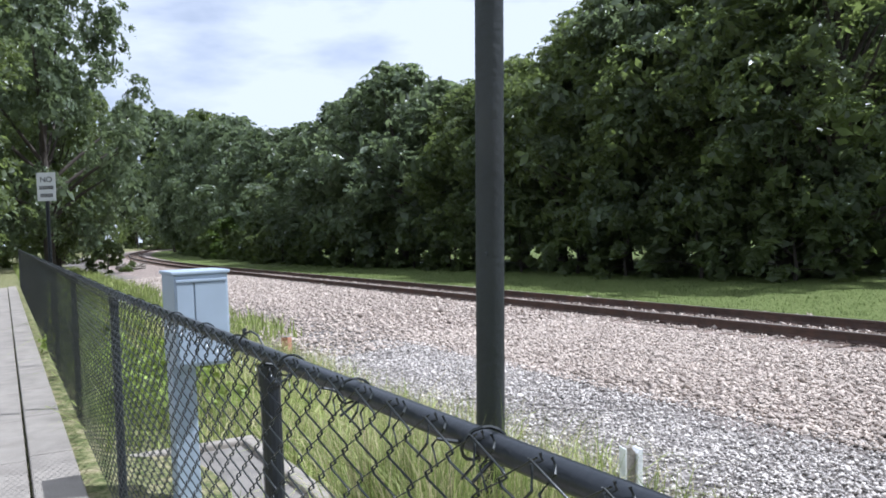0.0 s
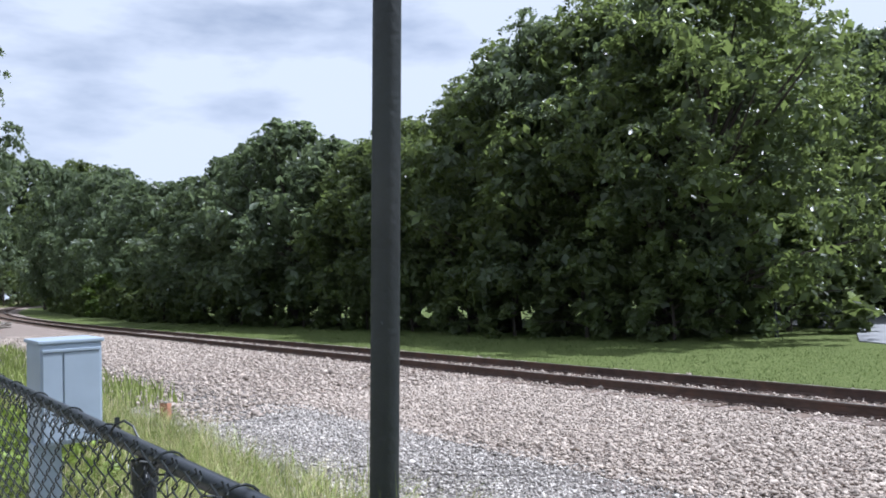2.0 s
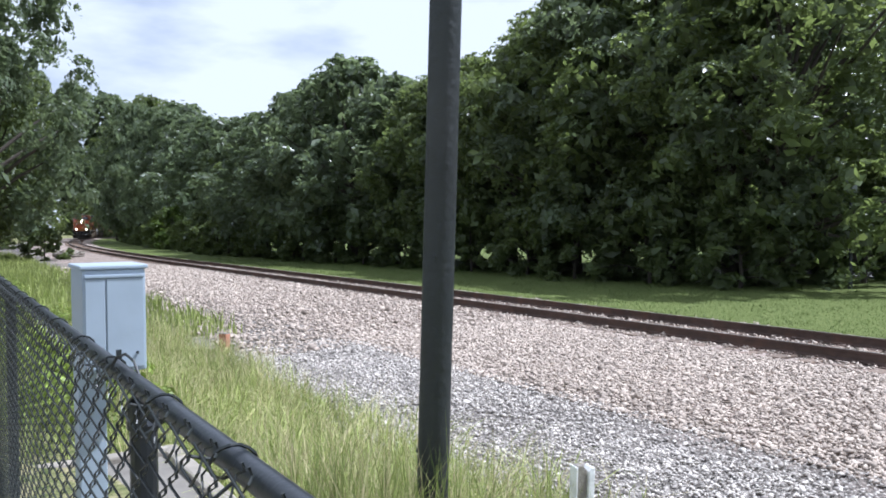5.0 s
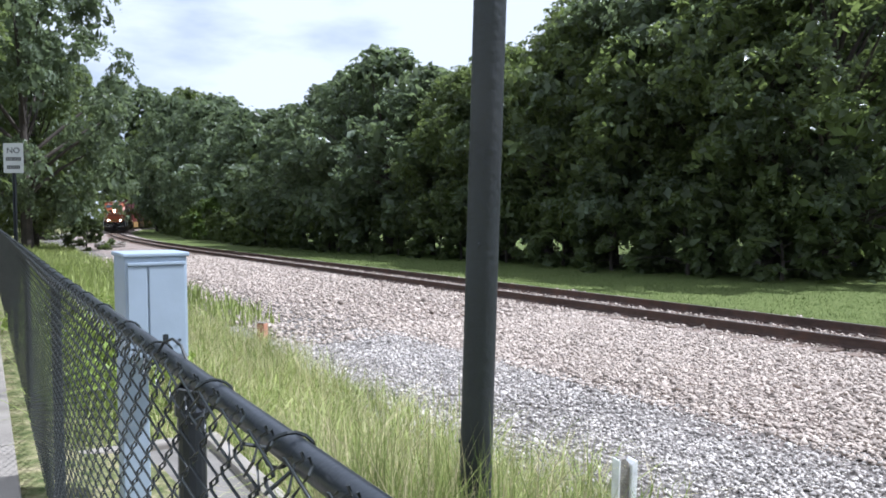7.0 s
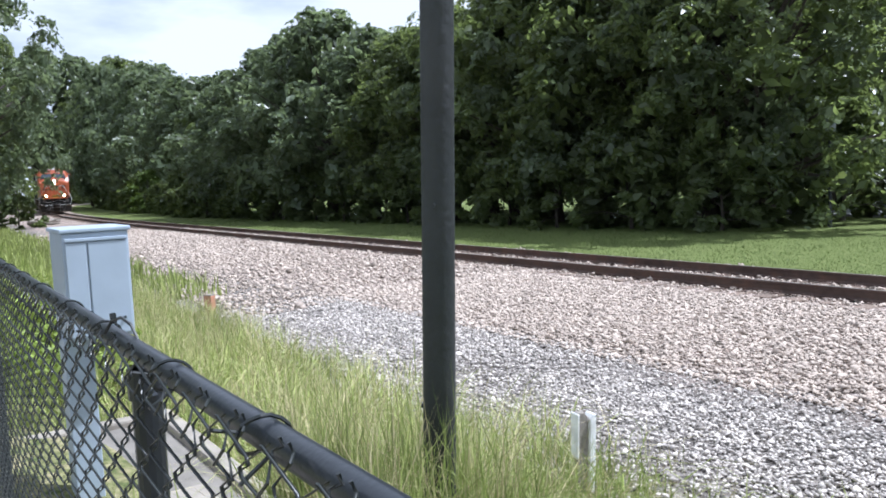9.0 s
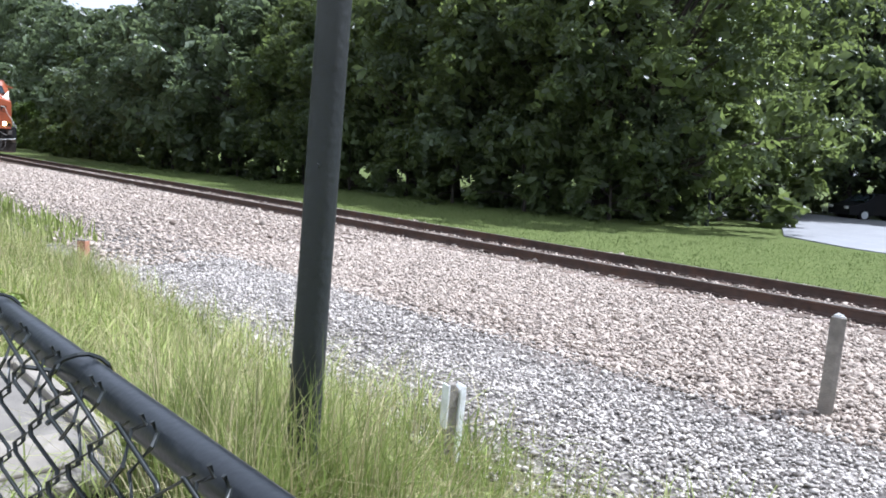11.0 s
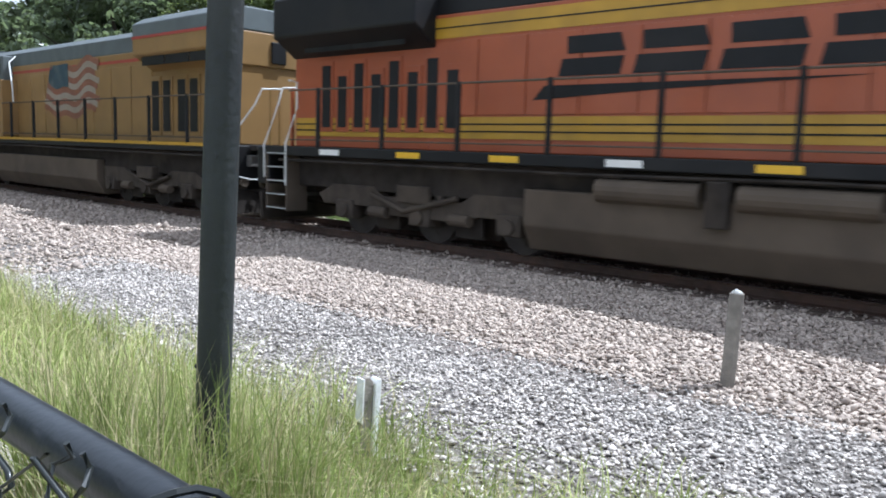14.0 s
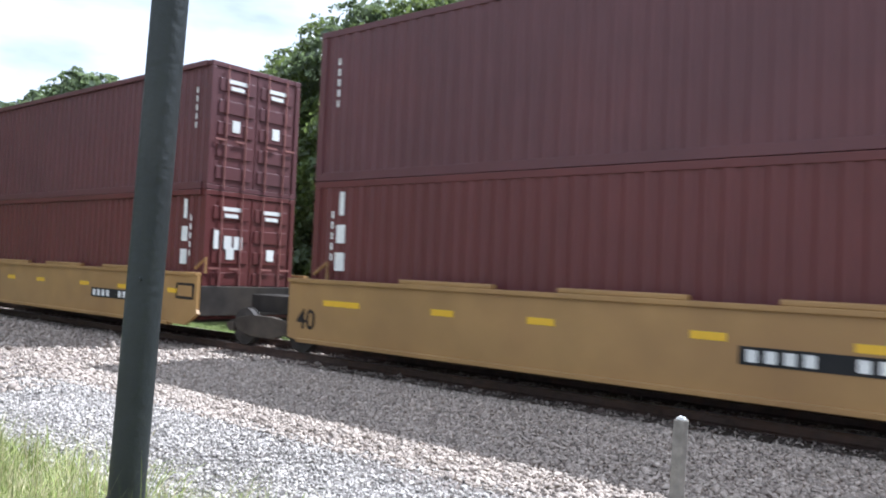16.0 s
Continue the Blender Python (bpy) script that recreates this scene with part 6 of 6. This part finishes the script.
# ---- small things beyond the track ----
def build_far_things():
    lamp = tagged(empty("street_lamp"), "lantern-headed street lamp among the trees", "street lamp")
    part("post", tube(B(), [(0, 0, -0.2), (0, 0, 0.5), (0, 0, 3.9)], [0.10, 0.07, 0.05], 10), M_VINYL, lamp)
    part("lantern", prism(B(), [(-0.13, 3.9), (0.13, 3.9), (0.24, 4.45), (-0.24, 4.45)], "y", -0.18, 0.18, 0.02), M_LAMPGLASS, lamp, "pale frosted lantern")
    part("cap", tube(B(), [(0, 0, 4.45), (0, 0, 4.7), (0, 0, 4.85)], [0.27, 0.12, 0.02], 10), M_VINYL, lamp)
    lamp.matrix_basis = pose(-16.9, 27.8, -0.9) @ Matrix.Scale(0.92, 4)
    board = tagged(empty("notice_board"), "brown timber board standing beside the driveway", "board")
    part("panel", box(B(), -1.5, 1.5, -0.06, 0.06, 0.15, 2.3, 0.02), M_BROWN, board)
    part("notice", box(B(), 0.2, 0.7, -0.068, -0.062, 1.3, 1.75), M_SIGN, board)
    for x in (-1.35, 1.35):
        part("leg", box(B(), x - 0.06, x + 0.06, -0.05, 0.05, -0.3, 0.15), M_GREYWOOD, board)
    board.matrix_basis = pose(-12.3, 43.8, -1.35, 0, 0, 20)
    post = tagged(empty("sign_post"), "small grey sign on a dark post beside the driveway", "sign")
    part("pole", disc(B(), (0, 0, 1.0), (0, 0, 1), 0.04, 2.4, 8), M_VINYL, post)
    part("plate", box(B(), -0.28, 0.28, -0.05, -0.04, 1.5, 2.1, 0.0), M_CABINET, post)
    post.matrix_basis = pose(-8.6, 36.5, -0.9, 0, 0, 15)
    for k, (x, y, yaw) in enumerate(((-16.7, 44.4, 160), (-15.2, 46.4, 165))):
        car = tagged(empty("parked_car"), "dark car parked in the shade of the trees", "car")
        bm = prism(B(), [(-2.2, 0.3), (2.2, 0.3), (2.25, 0.75), (1.2, 0.95), (0.6, 1.42), (-1.1, 1.45), (-1.9, 1.0), (-2.25, 0.9)], "y", -0.85, 0.85, 0.06)
        part("body", bm, M_BLACK, car)
        part("windscreen", prism(B(), [(1.22, 0.98), (0.64, 1.40), (0.60, 1.38), (1.16, 0.96)], "y", -0.7, 0.7), M_GLASS, car)
        for sx in (-1.35, 1.35):
            for sy in (-0.8, 0.8):
                w = part("wheel", disc(B(), (sx, sy, 0.32), (0, 1, 0), 0.32, 0.2, 18), M_BLACK, car)
                part("rim", disc(B(), (sx, sy * 1.13, 0.32), (0, 1, 0), 0.2, 0.04, 12), M_ROOFPANEL, w)
        for sy in (-0.6, 0.6):
            part("headlamp", box(B(), 2.2, 2.27, sy - 0.16, sy + 0.16, 0.62, 0.76, 0.02), M_PLATE, car)
        car.matrix_basis = pose(x, y, -0.95, 0, 0, yaw + 80)
    # driftwood by the line
    r = random.Random(5)
    for k, (x, y) in enumerate(((-62, 7.2), (-75, 8.0), (-70, 9.0))):
        log = B()
        pts = [(i * 0.9 - 2, r.uniform(-0.2, 0.2), 0.12 + r.uniform(0, 0.15)) for i in range(5)]
        tube(log, pts, [0.16, 0.14, 0.12, 0.09, 0.04], 8)
        tube(log, [pts[2], (pts[2][0] + 0.5, 0.6, 0.35)], [0.07, 0.03], 6)
        ob = part("fallen_branch", log, M_GREYWOOD, label="grey fallen branch lying beside the gravel")
        ob["category"] = "branch"
        ob.matrix_basis = pose(x, y, ground_z(y), 0, 0, r.uniform(-30, 30))


build_far_things()


# ---- ground cover ----
def tall(x, y):
    """Density of the long grass: thick at the pole, thin at the gravel edge."""
    e = 3.15 + 0.35 * noise.noise((x * 0.7, 3.0, 0)) - 0.02 * min(0, x + 12)
    if y > e:
        return 0.06 if y < e + 0.5 else 0.0
    if -6.6 < x < -4.15 and -0.4 < y < 0.8:
        return 0.0
    return 0.55 + 0.45 * noise.noise((x * 0.9, y * 0.9, 5))


scatter_blades("tall_grass", 60000, -17, 0.6, -0.35, 3.7, 0.14, 0.48, 0.0055, M_BLADE, "long green verge grass between fence and gravel", 31, 1.15, tall)
scatter_blades("dry_grass", 21000, -17, 0.6, 0.4, 3.8, 0.26, 0.58, 0.0026, M_STRAW, "thin straw coloured seed stems in the verge", 32, 0.8, tall)
def weeds():
    """Broad-leaved weeds in low heaps behind the fence."""
    r = np.random.default_rng(77)
    heaps = []
    for _ in range(120):
        x, y = -7.6 - 24 * r.uniform() ** 1.3, r.uniform(-0.15, 1.1)
        heaps.append((x, y, ground_z(y) + r.uniform(0.05, 0.35), r.uniform(0.16, 0.34)))
    V, F = leaf_cloud(r, heaps, 15000, 0.042)
    raw_mesh("weeds", V, F, M_SHRUB, label="bright green broad-leaved weeds heaped behind the fence", kind="stuff", category="weeds")


weeds()
scatter_blades("pole_grass", 2600, -4.05, -2.95, 0.5, 1.4, 0.35, 0.85, 0.004, M_BLADE, "tall tuft of grass round the pole's foot", 35, 0.45)
scatter_blades("pole_straw", 900, -4.1, -2.9, 0.45, 1.4, 0.4, 0.95, 0.0026, M_STRAW, "straw stems round the pole's foot", 36, 0.5)
scatter_blades("far_verge_grass", 16000, -75, -16, -0.35, 4.5, 0.15, 0.5, 0.02, M_BLADE, "long grass along the fence", 33, 0.4, None)
scatter_blades("lawn_grass", 60000, -60, 6, 13.9, 24.5, 0.03, 0.09, 0.009, M_LAWN, "mown bright green lawn beyond the track", 34, 0.5, None)
scatter_stones("ballast_stones", 66000, -14, 3.5, 5.5, 10.12, 0.027, M_STONE, "pale pink broken ballast stones", 41, flat=0.5)
scatter_stones("gravel_stones", 70000, -14, 2.5, 2.9, 5.7, 0.0175, M_STONE_GREY, "grey and white crushed gravel chips over dark dirt", 42, patch=0.55, flat=0.5)
scatter_stones("far_ballast_stones", 34000, -48, -13, 3.6, 10.3, 0.042, M_STONE, "pale pink broken ballast stones", 43, flat=0.42)
scatter_stones("track_stones", 22000, -45, 4, 10.3, 13.7, 0.027, M_STONE, "ballast stones between the sleepers", 44)


# ---- movement ----
def motions():
    walk(orange_engine, rolling_rows(0.0))
    walk(yellow_engine, rolling_rows(24.4, 180.0))
    for k in range(3):
        behind = 24.4 + 23.3 + 17.15 * k
        walk(units[k], rolling_rows(behind, 0, 0, 7.7))
        walk(lows[k], rolling_rows(behind, 0 if k else 180, 0.51, 7.7))
        walk(tops[k], rolling_rows(behind, 0 if k else 180, 0.51 + 3.08, 7.7))
    # wheels roll with the distance run
    back = {yellow_engine: -1.0}
    for ob, _, radius in WHEELS:
        sign = back.get(ob.parent, 1.0)
        walk(ob, [(k / 30.0, pose(*ob.location, 0, sign * math.degrees(along(k / 30.0) / radius) % 360, 0)) for k in range(481)])


motions()
